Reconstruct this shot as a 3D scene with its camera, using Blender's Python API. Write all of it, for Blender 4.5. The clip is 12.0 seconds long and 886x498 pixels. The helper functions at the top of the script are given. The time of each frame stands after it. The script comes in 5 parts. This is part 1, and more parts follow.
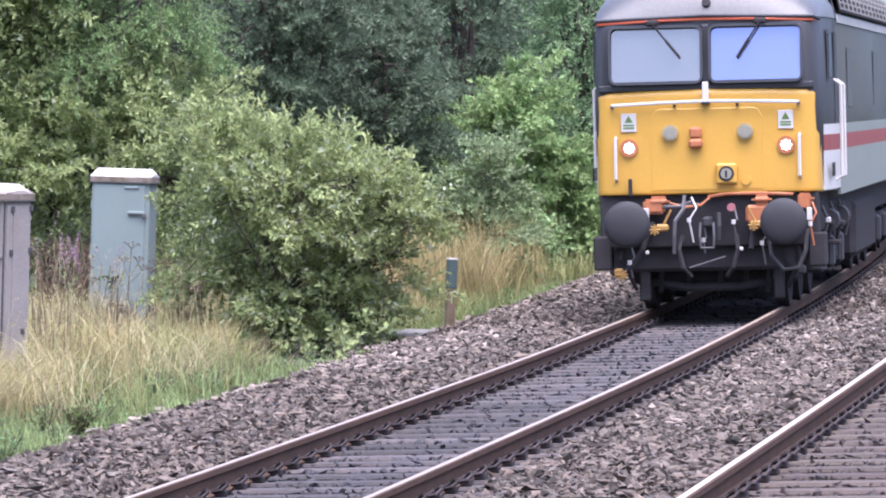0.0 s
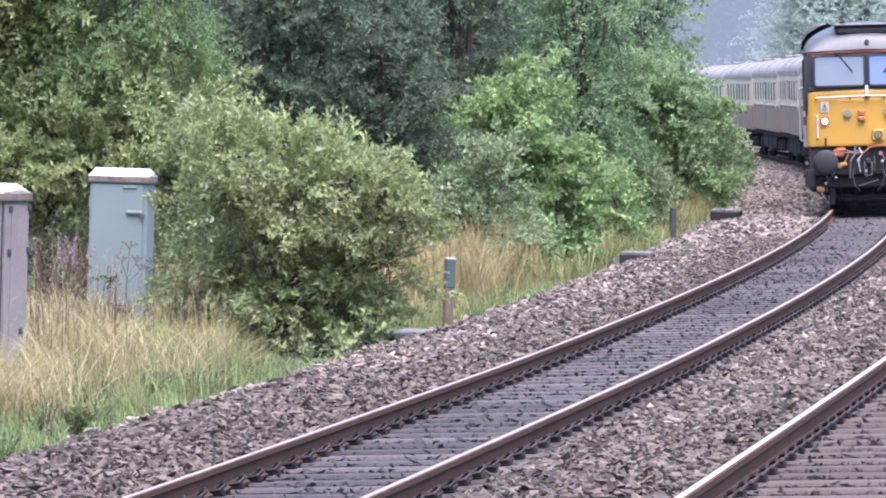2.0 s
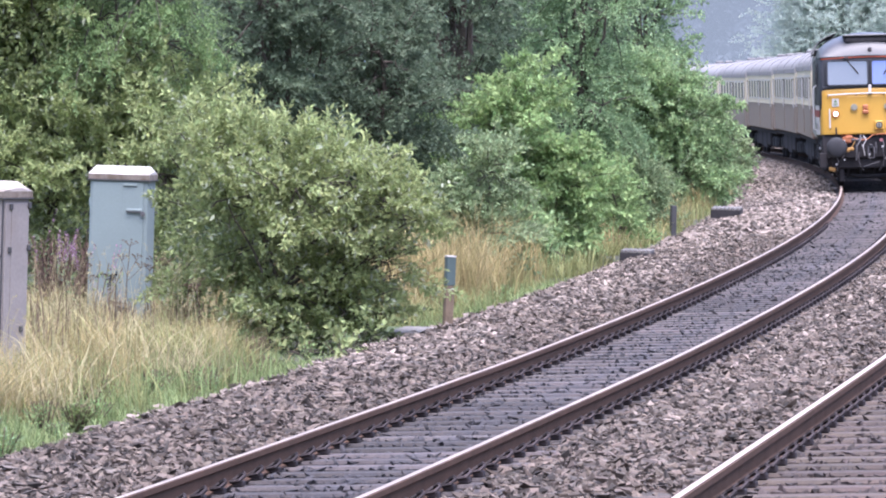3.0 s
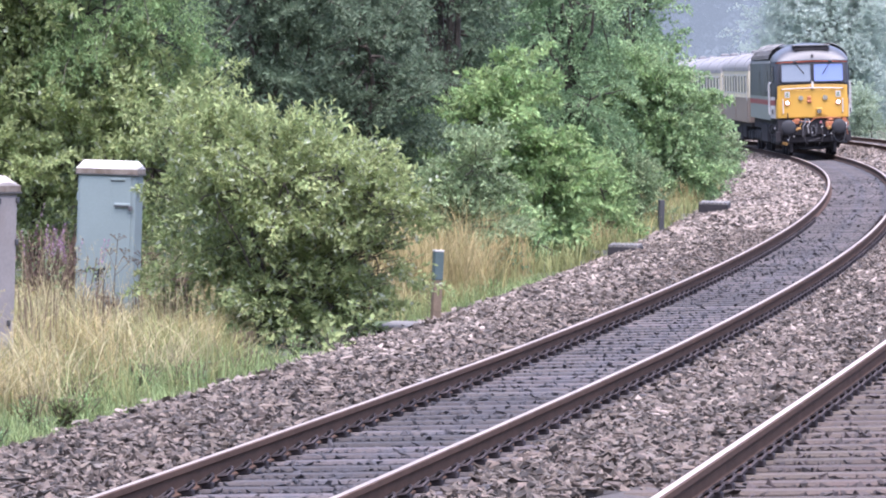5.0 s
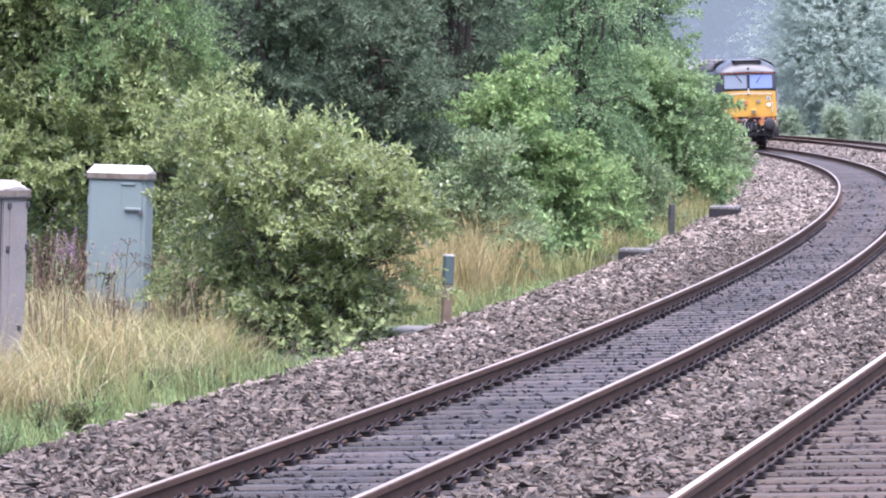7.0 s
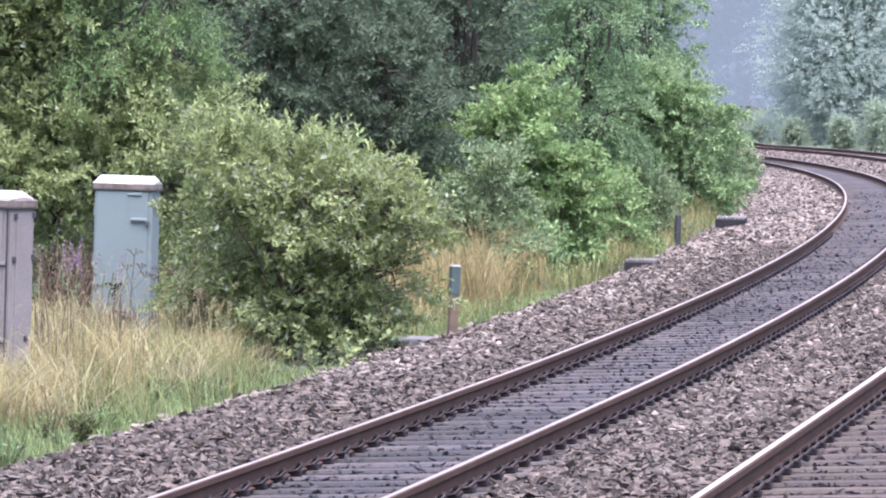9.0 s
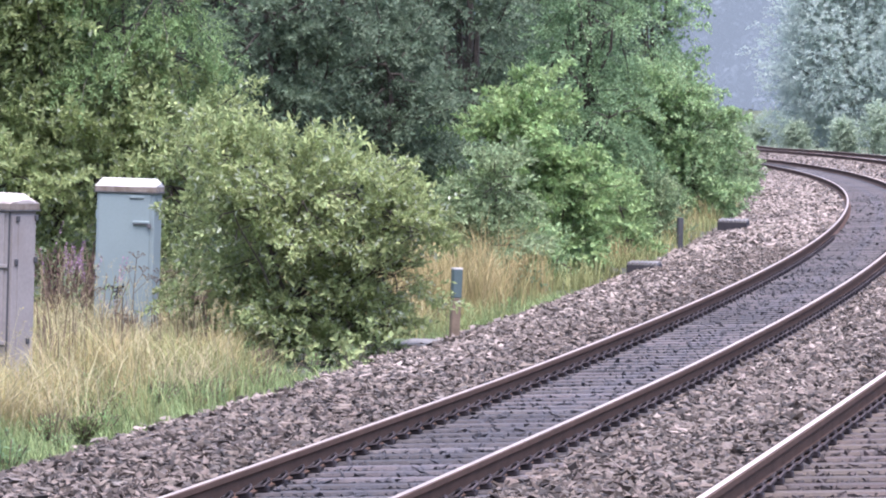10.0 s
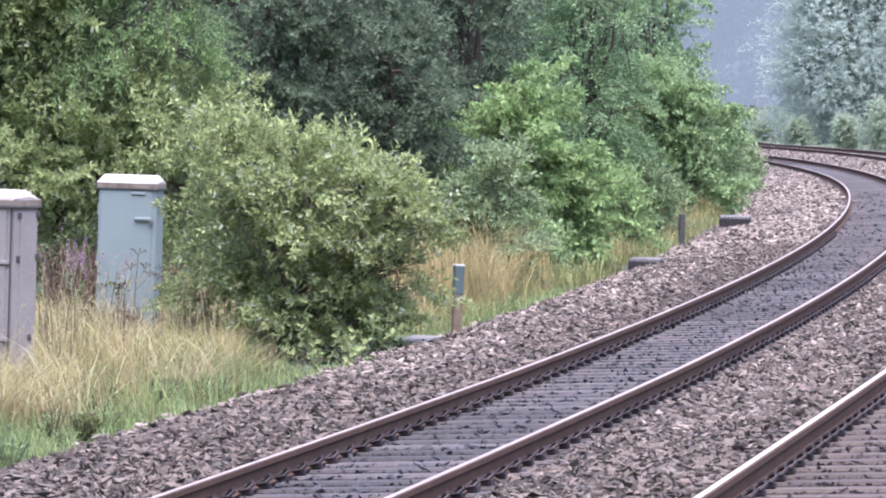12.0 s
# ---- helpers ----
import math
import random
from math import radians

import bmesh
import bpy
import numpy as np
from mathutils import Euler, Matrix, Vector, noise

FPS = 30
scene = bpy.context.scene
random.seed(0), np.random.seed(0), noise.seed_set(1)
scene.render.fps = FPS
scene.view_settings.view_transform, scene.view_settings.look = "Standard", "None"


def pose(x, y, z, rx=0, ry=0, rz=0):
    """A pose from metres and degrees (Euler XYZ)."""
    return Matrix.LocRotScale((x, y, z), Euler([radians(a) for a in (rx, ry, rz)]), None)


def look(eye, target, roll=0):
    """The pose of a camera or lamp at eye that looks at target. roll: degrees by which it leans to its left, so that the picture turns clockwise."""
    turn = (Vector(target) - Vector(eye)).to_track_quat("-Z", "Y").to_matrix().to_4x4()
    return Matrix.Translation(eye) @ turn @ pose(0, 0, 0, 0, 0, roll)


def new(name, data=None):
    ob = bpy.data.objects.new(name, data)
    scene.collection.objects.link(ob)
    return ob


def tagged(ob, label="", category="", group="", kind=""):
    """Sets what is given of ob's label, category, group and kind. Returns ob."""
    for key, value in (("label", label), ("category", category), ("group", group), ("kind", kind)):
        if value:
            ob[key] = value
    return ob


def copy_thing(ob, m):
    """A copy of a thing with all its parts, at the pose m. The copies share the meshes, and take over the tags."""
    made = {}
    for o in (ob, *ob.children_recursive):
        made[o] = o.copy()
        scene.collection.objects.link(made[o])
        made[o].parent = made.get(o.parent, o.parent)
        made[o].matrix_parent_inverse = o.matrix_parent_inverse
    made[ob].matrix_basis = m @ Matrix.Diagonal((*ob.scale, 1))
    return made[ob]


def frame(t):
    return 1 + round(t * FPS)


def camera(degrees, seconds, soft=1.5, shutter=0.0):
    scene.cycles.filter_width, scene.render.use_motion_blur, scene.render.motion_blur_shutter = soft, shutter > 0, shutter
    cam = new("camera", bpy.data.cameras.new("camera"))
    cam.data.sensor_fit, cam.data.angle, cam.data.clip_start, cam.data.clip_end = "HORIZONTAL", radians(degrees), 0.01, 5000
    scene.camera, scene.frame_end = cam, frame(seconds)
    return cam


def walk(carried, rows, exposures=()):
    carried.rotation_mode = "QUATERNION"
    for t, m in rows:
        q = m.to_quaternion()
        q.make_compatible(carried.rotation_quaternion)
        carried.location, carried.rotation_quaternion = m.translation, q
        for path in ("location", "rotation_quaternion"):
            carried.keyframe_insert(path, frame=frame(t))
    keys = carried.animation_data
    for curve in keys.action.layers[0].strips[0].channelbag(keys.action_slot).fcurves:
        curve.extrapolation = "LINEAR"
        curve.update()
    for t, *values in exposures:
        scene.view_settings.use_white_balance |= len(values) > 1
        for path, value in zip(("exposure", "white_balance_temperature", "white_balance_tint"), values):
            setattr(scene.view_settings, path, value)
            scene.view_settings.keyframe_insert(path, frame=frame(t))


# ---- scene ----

# ---------- camera: hand-held on the spot, long lens ----------
EYE_H = 2.579
cam = camera(9.387, 12.0, soft=2.0)


def aim(pan, tilt):
    """Pan in degrees to the right, tilt in degrees upward, from the resting aim."""
    return Matrix.Translation((0, 0, EYE_H)) @ pose(0, 0, 0, 0, 0, -pan) @ pose(0, 0, 0, 90 - 1.698 + tilt) @ pose(0, 0, 0, 0, 0, 1.392)


SWAY = [(0.0, 0.073, -0.110), (0.5, 0.083, -0.119), (1.0, 0.085, -0.119), (1.5, 0.092, -0.119), (2.0, 0.094, -0.114),
        (2.5, 0.085, -0.117), (3.0, 0.092, -0.137), (3.9, 0.165, -0.170), (4.8, 0.238, -0.193), (5.0, 0.222, -0.193),
        (5.5, 0.193, -0.184), (6.0, 0.147, -0.174), (6.5, 0.120, -0.156), (7.0, 0.110, -0.147), (8.0, 0.075, -0.090),
        (9.0, 0.041, -0.037), (9.5, 0.028, -0.010), (10.0, 0.018, -0.009), (10.5, 0.0, 0.0), (11.0, 0.0, -0.018),
        (11.5, 0.0, -0.037), (12.0, 0.0, -0.046)]
walk(cam, [(t, aim(a, b)) for t, a, b in SWAY], exposures=[(0.0, 1.65, 5690, 23), (12.0, 1.65, 5690, 23)])

# ---------- light: bright overcast, sun veiled ----------
SUN_EL, SUN_AZ = radians(72), radians(168)
world = bpy.data.worlds.new("sky")
scene.world = world
world.use_nodes = True
wn = world.node_tree
sky = wn.nodes.new("ShaderNodeTexSky")
sky.sky_type, sky.sun_disc = "NISHITA", False
sky.sun_elevation, sky.sun_rotation = SUN_EL, SUN_AZ
sky.dust_density = 5.0
wn.nodes["Background"].inputs[1].default_value = 0.15
wn.links.new(sky.outputs[0], wn.nodes["Background"].inputs[0])
sun = new("sun", bpy.data.lights.new("sun", "SUN"))
sun.data.energy, sun.data.angle, sun.data.color = 1.9, radians(70), (1.0, 0.97, 0.93)
sun.matrix_world = look((0, 0, 0), (-math.sin(SUN_AZ) * math.cos(SUN_EL), -math.cos(SUN_AZ) * math.cos(SUN_EL), -math.sin(SUN_EL)))


# ---------- materials ----------
def mat(name, colour, rough=0.6, metal=0.0, dark=0.7, scale=6.0, fine=60.0, bump=0.0, island=0.0, obj=0.0, stain=None, stain_at=0.62,
        coat=0.0, translucent=0.0, emit=0.0, spec=0.5, tones=0.04):
    """A surface in two scales of variation; island and obj: how far the colour wanders piece by piece."""
    m = bpy.data.materials.new(name)
    m.use_nodes = True
    nt = m.node_tree
    n, l = nt.nodes, nt.links
    p = n["Principled BSDF"]
    p.inputs["Roughness"].default_value, p.inputs["Metallic"].default_value = rough, metal
    p.inputs["Specular IOR Level"].default_value = spec
    p.inputs["Coat Weight"].default_value = coat
    tc = n.new("ShaderNodeTexCoord")
    big, small = n.new("ShaderNodeTexNoise"), n.new("ShaderNodeTexNoise")
    for tex, sc in ((big, scale), (small, fine)):
        tex.inputs["Scale"].default_value, tex.inputs["Detail"].default_value = sc, 4.0
        l.new(tc.outputs["Object"], tex.inputs["Vector"])
    add = n.new("ShaderNodeMath")
    add.operation = "ADD"
    l.new(big.outputs["Fac"], add.inputs[0]), l.new(small.outputs["Fac"], add.inputs[1])
    span = n.new("ShaderNodeMapRange")
    span.inputs["From Min"].default_value, span.inputs["From Max"].default_value = 0.7, 1.3
    l.new(add.outputs[0], span.inputs["Value"])
    mix = n.new("ShaderNodeMix")
    mix.data_type = "RGBA"
    mix.inputs[6].default_value = (*(c * dark for c in colour), 1)
    mix.inputs[7].default_value = (*colour, 1)
    l.new(span.outputs[0], mix.inputs[0])
    out = mix.outputs[2]
    if stain:
        blot = n.new("ShaderNodeTexNoise")
        blot.inputs["Scale"].default_value, blot.inputs["Detail"].default_value = scale * 0.6, 6.0
        l.new(tc.outputs["Object"], blot.inputs["Vector"])
        edge = n.new("ShaderNodeMapRange")
        edge.inputs["From Min"].default_value, edge.inputs["From Max"].default_value = stain_at - 0.06, stain_at + 0.08
        l.new(blot.outputs["Fac"], edge.inputs["Value"])
        over = n.new("ShaderNodeMix")
        over.data_type = "RGBA"
        over.inputs[7].default_value = (*stain, 1)
        l.new(edge.outputs[0], over.inputs[0]), l.new(out, over.inputs[6])
        out = over.outputs[2]
    if island or obj:
        if island:
            src = n.new("ShaderNodeNewGeometry").outputs["Random Per Island"]
        else:
            src = n.new("ShaderNodeObjectInfo").outputs["Random"]
        k = island or obj
        hsv = n.new("ShaderNodeHueSaturation")
        val = n.new("ShaderNodeMapRange")
        val.inputs["To Min"].default_value, val.inputs["To Max"].default_value = 1 - k, 1 + k
        l.new(src, val.inputs["Value"])
        white = n.new("ShaderNodeTexWhiteNoise")
        white.noise_dimensions = "1D"
        l.new(src, white.inputs["W"])
        hue = n.new("ShaderNodeMapRange")
        hue.inputs["To Min"].default_value, hue.inputs["To Max"].default_value = 0.5 - tones * k, 0.5 + tones * k
        l.new(white.outputs["Value"], hue.inputs["Value"])
        l.new(hue.outputs[0], hsv.inputs["Hue"]), l.new(val.outputs[0], hsv.inputs["Value"]), l.new(out, hsv.inputs["Color"])
        out = hsv.outputs["Color"]
    l.new(out, p.inputs["Base Color"])
    if bump:
        bm = n.new("ShaderNodeBump")
        bm.inputs["Strength"].default_value, bm.inputs["Distance"].default_value = bump, 0.02
        l.new(small.outputs["Fac"], bm.inputs["Height"])
        l.new(bm.outputs[0], p.inputs["Normal"])
    if emit:
        p.inputs["Emission Color"].default_value, p.inputs["Emission Strength"].default_value = (*colour, 1), emit
    if translucent:
        tr, ms = n.new("ShaderNodeBsdfTranslucent"), n.new("ShaderNodeMixShader")
        l.new(out, tr.inputs["Color"])
        ms.inputs[0].default_value = translucent
        l.new(p.outputs[0], ms.inputs[1]), l.new(tr.outputs[0], ms.inputs[2])
        l.new(ms.outputs[0], n["Material Output"].inputs["Surface"])
    return m


def leafmat(name, colour, island=0.45, rough=0.5, thin=0.4):
    return mat(name, colour, rough, dark=0.75, scale=1.2, fine=12, island=island, translucent=thin, spec=0.18)


M_STONE = mat("granite_ballast", (0.11, 0.086, 0.068), 0.85, tones=0.012, dark=0.6, scale=8, fine=70, island=0.8, stain=(0.082, 0.071, 0.061), stain_at=0.6)
M_STONE_PIECE = mat("granite_ballast_piece", (0.11, 0.086, 0.068), 0.85, tones=0.012, dark=0.6, scale=8, fine=70, obj=0.55)
M_STONE_PALE = mat("clean_pale_ballast", (0.21, 0.172, 0.142), 0.85, tones=0.012, dark=0.65, scale=8, fine=70, island=0.7)
M_STONE_DARK = mat("oily_ballast", (0.036, 0.033, 0.036), 0.75, dark=0.5, scale=5, fine=60, island=0.5)
M_STONE_BROWN = mat("rusty_ballast", (0.055, 0.042, 0.038), 0.85, dark=0.6, scale=5, fine=60, island=0.45)
M_BED = mat("ballast_bed", (0.095, 0.081, 0.071), 0.9, dark=0.4, scale=9, fine=40, bump=0.8)
M_BED_DARK = mat("oily_bed", (0.022, 0.021, 0.025), 0.85, dark=0.5, scale=9, fine=40, bump=0.8)
M_SLEEPER = mat("dirty_concrete", (0.077, 0.065, 0.062), 0.85, dark=0.5, scale=4, fine=50, obj=0.45, bump=0.4, stain=(0.045, 0.044, 0.05), stain_at=0.6)
M_SLEEPER_B = mat("brown_concrete", (0.082, 0.062, 0.049), 0.85, dark=0.6, scale=4, fine=50, obj=0.25, bump=0.4, stain=(0.07, 0.05, 0.042), stain_at=0.56)
M_RUST = mat("rail_rust", (0.092, 0.056, 0.04), 0.85, spec=0.15, dark=0.6, scale=3, fine=50, bump=0.3)
M_POLISH = mat("rail_polish", (0.58, 0.45, 0.36), 0.42, 0.4, dark=0.85, scale=2, fine=30)
M_POLISH_DULL = mat("dull_rail_polish", (0.4, 0.325, 0.26), 0.45, 0.4, dark=0.8, scale=2, fine=30)
M_CLIP = mat("clip_iron", (0.046, 0.038, 0.04), 0.8, spec=0.2, dark=0.6, obj=0.3)
M_SOIL = mat("soil_and_moss", (0.055, 0.055, 0.028), 0.95, dark=0.5, scale=0.8, fine=12, bump=0.7, stain=(0.05, 0.075, 0.025), stain_at=0.5)
M_GREYPAINT = mat("grey_cabinet_paint", (0.19, 0.237, 0.23), 0.55, dark=0.88, scale=2.5, fine=40, stain=(0.26, 0.235, 0.22), stain_at=0.68)
M_LID = mat("weathered_lid", (0.5, 0.48, 0.45), 0.75, dark=0.75, scale=5, fine=50, stain=(0.25, 0.23, 0.2), stain_at=0.62)
M_LIDOLD = mat("rusty_pale_lid", (0.42, 0.37, 0.34), 0.75, dark=0.75, scale=5, fine=50, stain=(0.2, 0.165, 0.14), stain_at=0.6)
M_GLUE = mat("old_glue", (0.27, 0.265, 0.26), 0.8)
M_LIDRIM = mat("stained_rim", (0.23, 0.19, 0.155), 0.8, dark=0.55, scale=9, fine=60, stain=(0.11, 0.085, 0.06), stain_at=0.55)
M_GREYOLD = mat("faded_cabinet_paint", (0.25, 0.225, 0.21), 0.65, dark=0.8, scale=2.5, fine=30, stain=(0.2, 0.17, 0.15), stain_at=0.64)
M_IRON = mat("dark_iron", (0.05, 0.05, 0.052), 0.6, dark=0.7)
M_CONC = mat("trough_concrete", (0.19, 0.178, 0.165), 0.9, dark=0.7, scale=4, fine=40, bump=0.4)
M_TEAL = mat("post_teal", (0.07, 0.105, 0.103), 0.6, dark=0.75, scale=9)
M_WOODRUST = mat("post_rust", (0.19, 0.14, 0.095), 0.85, dark=0.6, scale=8, fine=60, bump=0.4)
M_BARK = mat("bark", (0.08, 0.065, 0.05), 0.9, dark=0.5, scale=5, fine=30, bump=0.7)
L_WILLOW = leafmat("willow_leaf", (0.3, 0.355, 0.15), 0.4, 0.5)
L_WILLOW_PALE = leafmat("willow_leaf_underside", (0.42, 0.46, 0.33), 0.25, 0.6)
L_LIGHT = leafmat("light_leaf", (0.255, 0.33, 0.17), 0.45)
L_SALLOW = leafmat("sallow_leaf", (0.345, 0.41, 0.18), 0.38, 0.5)
L_ROWAN = leafmat("rowan_leaf", (0.22, 0.32, 0.132), 0.35)
L_DARK = leafmat("dark_leaf", (0.13, 0.176, 0.108), 0.4)
L_BRIGHT = leafmat("bright_leaf", (0.29, 0.405, 0.17), 0.45)
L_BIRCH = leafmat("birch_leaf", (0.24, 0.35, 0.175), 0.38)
L_LEAFY = leafmat("leafy_green", (0.31, 0.425, 0.205), 0.5, 0.5, 0.45)
# Next two: leaf colours lightened to carry the haze of the distance.
L_HAZED_TREE = leafmat("hazed_tree_leaf", (0.58, 0.66, 0.59), 0.03, 0.85, 0.7)
L_HAZED_VERGE = leafmat("hazed_verge_leaf", (0.4, 0.48, 0.34), 0.2, 0.6, 0.5)
L_STRAW = leafmat("dry_grass", (0.37, 0.31, 0.145), 0.35, 0.7)
L_GRASS = leafmat("green_grass", (0.218, 0.278, 0.112), 0.4, 0.6)
L_OLIVE = leafmat("olive_grass", (0.27, 0.28, 0.115), 0.4, 0.65)
L_BLEACHED = leafmat("bleached_grass", (0.43, 0.38, 0.215), 0.35, 0.7)
L_PINK = leafmat("willowherb_flower", (0.31, 0.2, 0.27), 0.35, 0.6)
L_RUSSET = leafmat("russet_leaf", (0.17, 0.105, 0.1), 0.4, 0.8)
L_DEAD = leafmat("dead_stem", (0.19, 0.14, 0.1), 0.4, 0.8)
M_YELLOW = mat("warning_yellow", (0.52, 0.292, 0.042), 0.42, dark=0.93, scale=1.5, fine=25, coat=0.2, stain=(0.46, 0.255, 0.042), stain_at=0.64)
M_CABGREY = mat("executive_dark_grey", (0.037, 0.039, 0.046), 0.5, dark=0.85, scale=2, spec=0.3)
M_SIDEGREY = mat("executive_mid_grey", (0.07, 0.077, 0.072), 0.5, dark=0.88, scale=1.5, fine=20)
M_ROOF = mat("sooty_roof_grey", (0.088, 0.089, 0.094), 0.38, dark=0.75, scale=1.5, fine=25)
M_GRILLE = mat("roof_grille_grey", (0.4, 0.39, 0.38), 0.6, dark=0.75, scale=5)
M_WHITE = mat("white_paint", (0.52, 0.5, 0.48), 0.45, dark=0.92, scale=3)
M_LOWER = mat("pale_lower_panel", (0.21, 0.23, 0.2), 0.5, dark=0.85, scale=1.5, fine=20)
M_RED = mat("stripe_red", (0.24, 0.036, 0.034), 0.5, dark=0.9, scale=3)
M_ORANGE = mat("cantrail_orange", (0.5, 0.11, 0.055), 0.5, dark=0.9, scale=4)
M_JUMPER = mat("jumper_orange", (0.4, 0.14, 0.055), 0.55, dark=0.75, scale=8)
M_BLACK = mat("underframe_black", (0.047, 0.044, 0.047), 0.85, dark=0.6, scale=5, spec=0.1)
M_BUFFER = mat("buffer_greasy_steel", (0.026, 0.026, 0.03), 0.75, dark=0.7, scale=6)
M_STEEL = mat("grey_pipe", (0.11, 0.105, 0.11), 0.6, 0.2, dark=0.8)
M_COCK = mat("cock_yellow", (0.36, 0.2, 0.05), 0.55, dark=0.8)
M_GLASS = mat("windscreen_glass", (0.27, 0.275, 0.28), 0.08, 0.75, dark=0.95, scale=1)
# Blue of the mirrored sky, set as the colour of the pane.
M_GLASS_SKY = mat("sky_blue_windscreen", (0.25, 0.285, 0.46), 0.08, 0.75, dark=0.95, scale=1)
M_SIDEGLASS = mat("side_glass", (0.03, 0.035, 0.04), 0.2, dark=0.9)
M_SEAL = mat("window_rubber", (0.055, 0.058, 0.068), 0.6)
M_LAMPGLASS = mat("lamp_glass", (0.26, 0.25, 0.2), 0.3, dark=0.8, scale=20)
M_MARKER = mat("marker_rim", (0.36, 0.3, 0.17), 0.5)
M_LIT = mat("lit_lamp", (1.0, 0.95, 0.85), 0.4, emit=2.2)
M_GREEN = mat("sign_green", (0.11, 0.19, 0.045), 0.5)
M_CREAM = mat("coach_cream", (0.66, 0.585, 0.43), 0.5, dark=0.85, scale=1.5, fine=20)
M_BROWN = mat("coach_brown", (0.25, 0.19, 0.15), 0.5, dark=0.85, scale=1.5, fine=20)
M_RIB = mat("coach_roof_rib", (0.22, 0.22, 0.23), 0.6)
M_COACHROOF = mat("coach_roof_grey", (0.25, 0.235, 0.225), 0.6, dark=0.8, scale=1.5, fine=20)


# ---------- mesh helpers ----------
def part(name, bm, material, parent=None, label="", smooth=False):
    """Links a bmesh as one mesh object, under its thing when given."""
    me = bpy.data.meshes.new(name)
    bm.normal_update()
    bm.to_mesh(me)
    bm.free()
    for m in material if isinstance(material, (list, tuple)) else [material]:
        me.materials.append(m)
    if smooth:
        for p in me.polygons:
            p.use_smooth = True
    ob = new(name, me)
    ob.parent = parent
    if label:
        ob["label"] = label
    return ob


def raw_mesh(name, verts, faces, material):
    """A mesh from numpy arrays: verts n x 3, faces m x k."""
    me = bpy.data.meshes.new(name)
    k = faces.shape[1]
    me.vertices.add(len(verts)), me.loops.add(faces.size), me.polygons.add(len(faces))
    me.vertices.foreach_set("co", np.asarray(verts, np.float32).ravel())
    me.loops.foreach_set("vertex_index", np.asarray(faces, np.int32).ravel())
    me.polygons.foreach_set("loop_start", np.arange(0, faces.size, k, dtype=np.int32))
    me.update(calc_edges=True)
    me.validate()
    me.polygons.foreach_set("use_smooth", np.zeros(len(faces), bool))
    me.materials.append(material)
    return me


def empty(name, m=None):
    ob = new(name)
    ob.empty_display_size = 0.2
    if m is not None:
        ob.matrix_world = m
    return ob


def box(x0, x1, y0, y1, z0, z1, bevel=0.0, bm=None, seg=1):
    b = bmesh.new()
    bmesh.ops.create_cube(b, size=1)
    for v in b.verts:
        v.co = ((x0 + x1) / 2 + v.co.x * (x1 - x0), (y0 + y1) / 2 + v.co.y * (y1 - y0), (z0 + z1) / 2 + v.co.z * (z1 - z0))
    if bevel:
        bmesh.ops.bevel(b, geom=b.edges[:], offset=bevel, segments=seg, affect="EDGES")
    return joined(bm, b)


def joined(bm, b):
    if bm is None:
        return b
    tmp = bpy.data.meshes.new("tmp")
    b.to_mesh(tmp)
    b.free()
    bm.from_mesh(tmp)
    bpy.data.meshes.remove(tmp)
    return bm


def disc(c, axis, r, depth, seg=20, bm=None, r2=None):
    b = bmesh.new()
    bmesh.ops.create_cone(b, cap_ends=True, segments=seg, radius1=r, radius2=r if r2 is None else r2, depth=depth)
    q = Vector((0, 0, 1)).rotation_difference(Vector(axis))
    bmesh.ops.transform(b, matrix=Matrix.Translation(c) @ q.to_matrix().to_4x4(), verts=b.verts)
    return joined(bm, b)


def tube(pts, r, seg=6, bm=None, taper=None):
    """A round bar along points; taper gives each point's radius."""
    b = bmesh.new() if bm is None else bm
    pts = [Vector(p) for p in pts]
    rings = []
    for i, p in enumerate(pts):
        d = (pts[min(i + 1, len(pts) - 1)] - pts[max(i - 1, 0)]).normalized()
        side = d.cross(Vector((0.3, 0.9, 0.2)))
        if side.length < 0.1:
            side = d.cross(Vector((1, 0, 0)))
        side.normalize()
        up = side.cross(d)
        rr = r if taper is None else taper[i]
        rings.append([b.verts.new(p + (side * math.cos(a) + up * math.sin(a)) * rr) for a in (2 * math.pi * k / seg for k in range(seg))])
    for a, c in zip(rings, rings[1:]):
        for k in range(seg):
            b.faces.new((a[k], a[(k + 1) % seg], c[(k + 1) % seg], c[k]))
    b.faces.new(rings[0][::-1]), b.faces.new(rings[-1])
    return b


def loft(sections, closed=True, caps=True):
    """Skin through equal sections of points."""
    b = bmesh.new()
    rings = [[b.verts.new(p) for p in s] for s in sections]
    n = len(rings[0])
    for a, c in zip(rings, rings[1:]):
        for k in range(n if closed else n - 1):
            b.faces.new((a[k], a[(k + 1) % n], c[(k + 1) % n], c[k]))
    if caps and closed:
        b.faces.new(rings[0][::-1]), b.faces.new(rings[-1])
    bmesh.ops.recalc_face_normals(b, faces=b.faces[:])
    return b


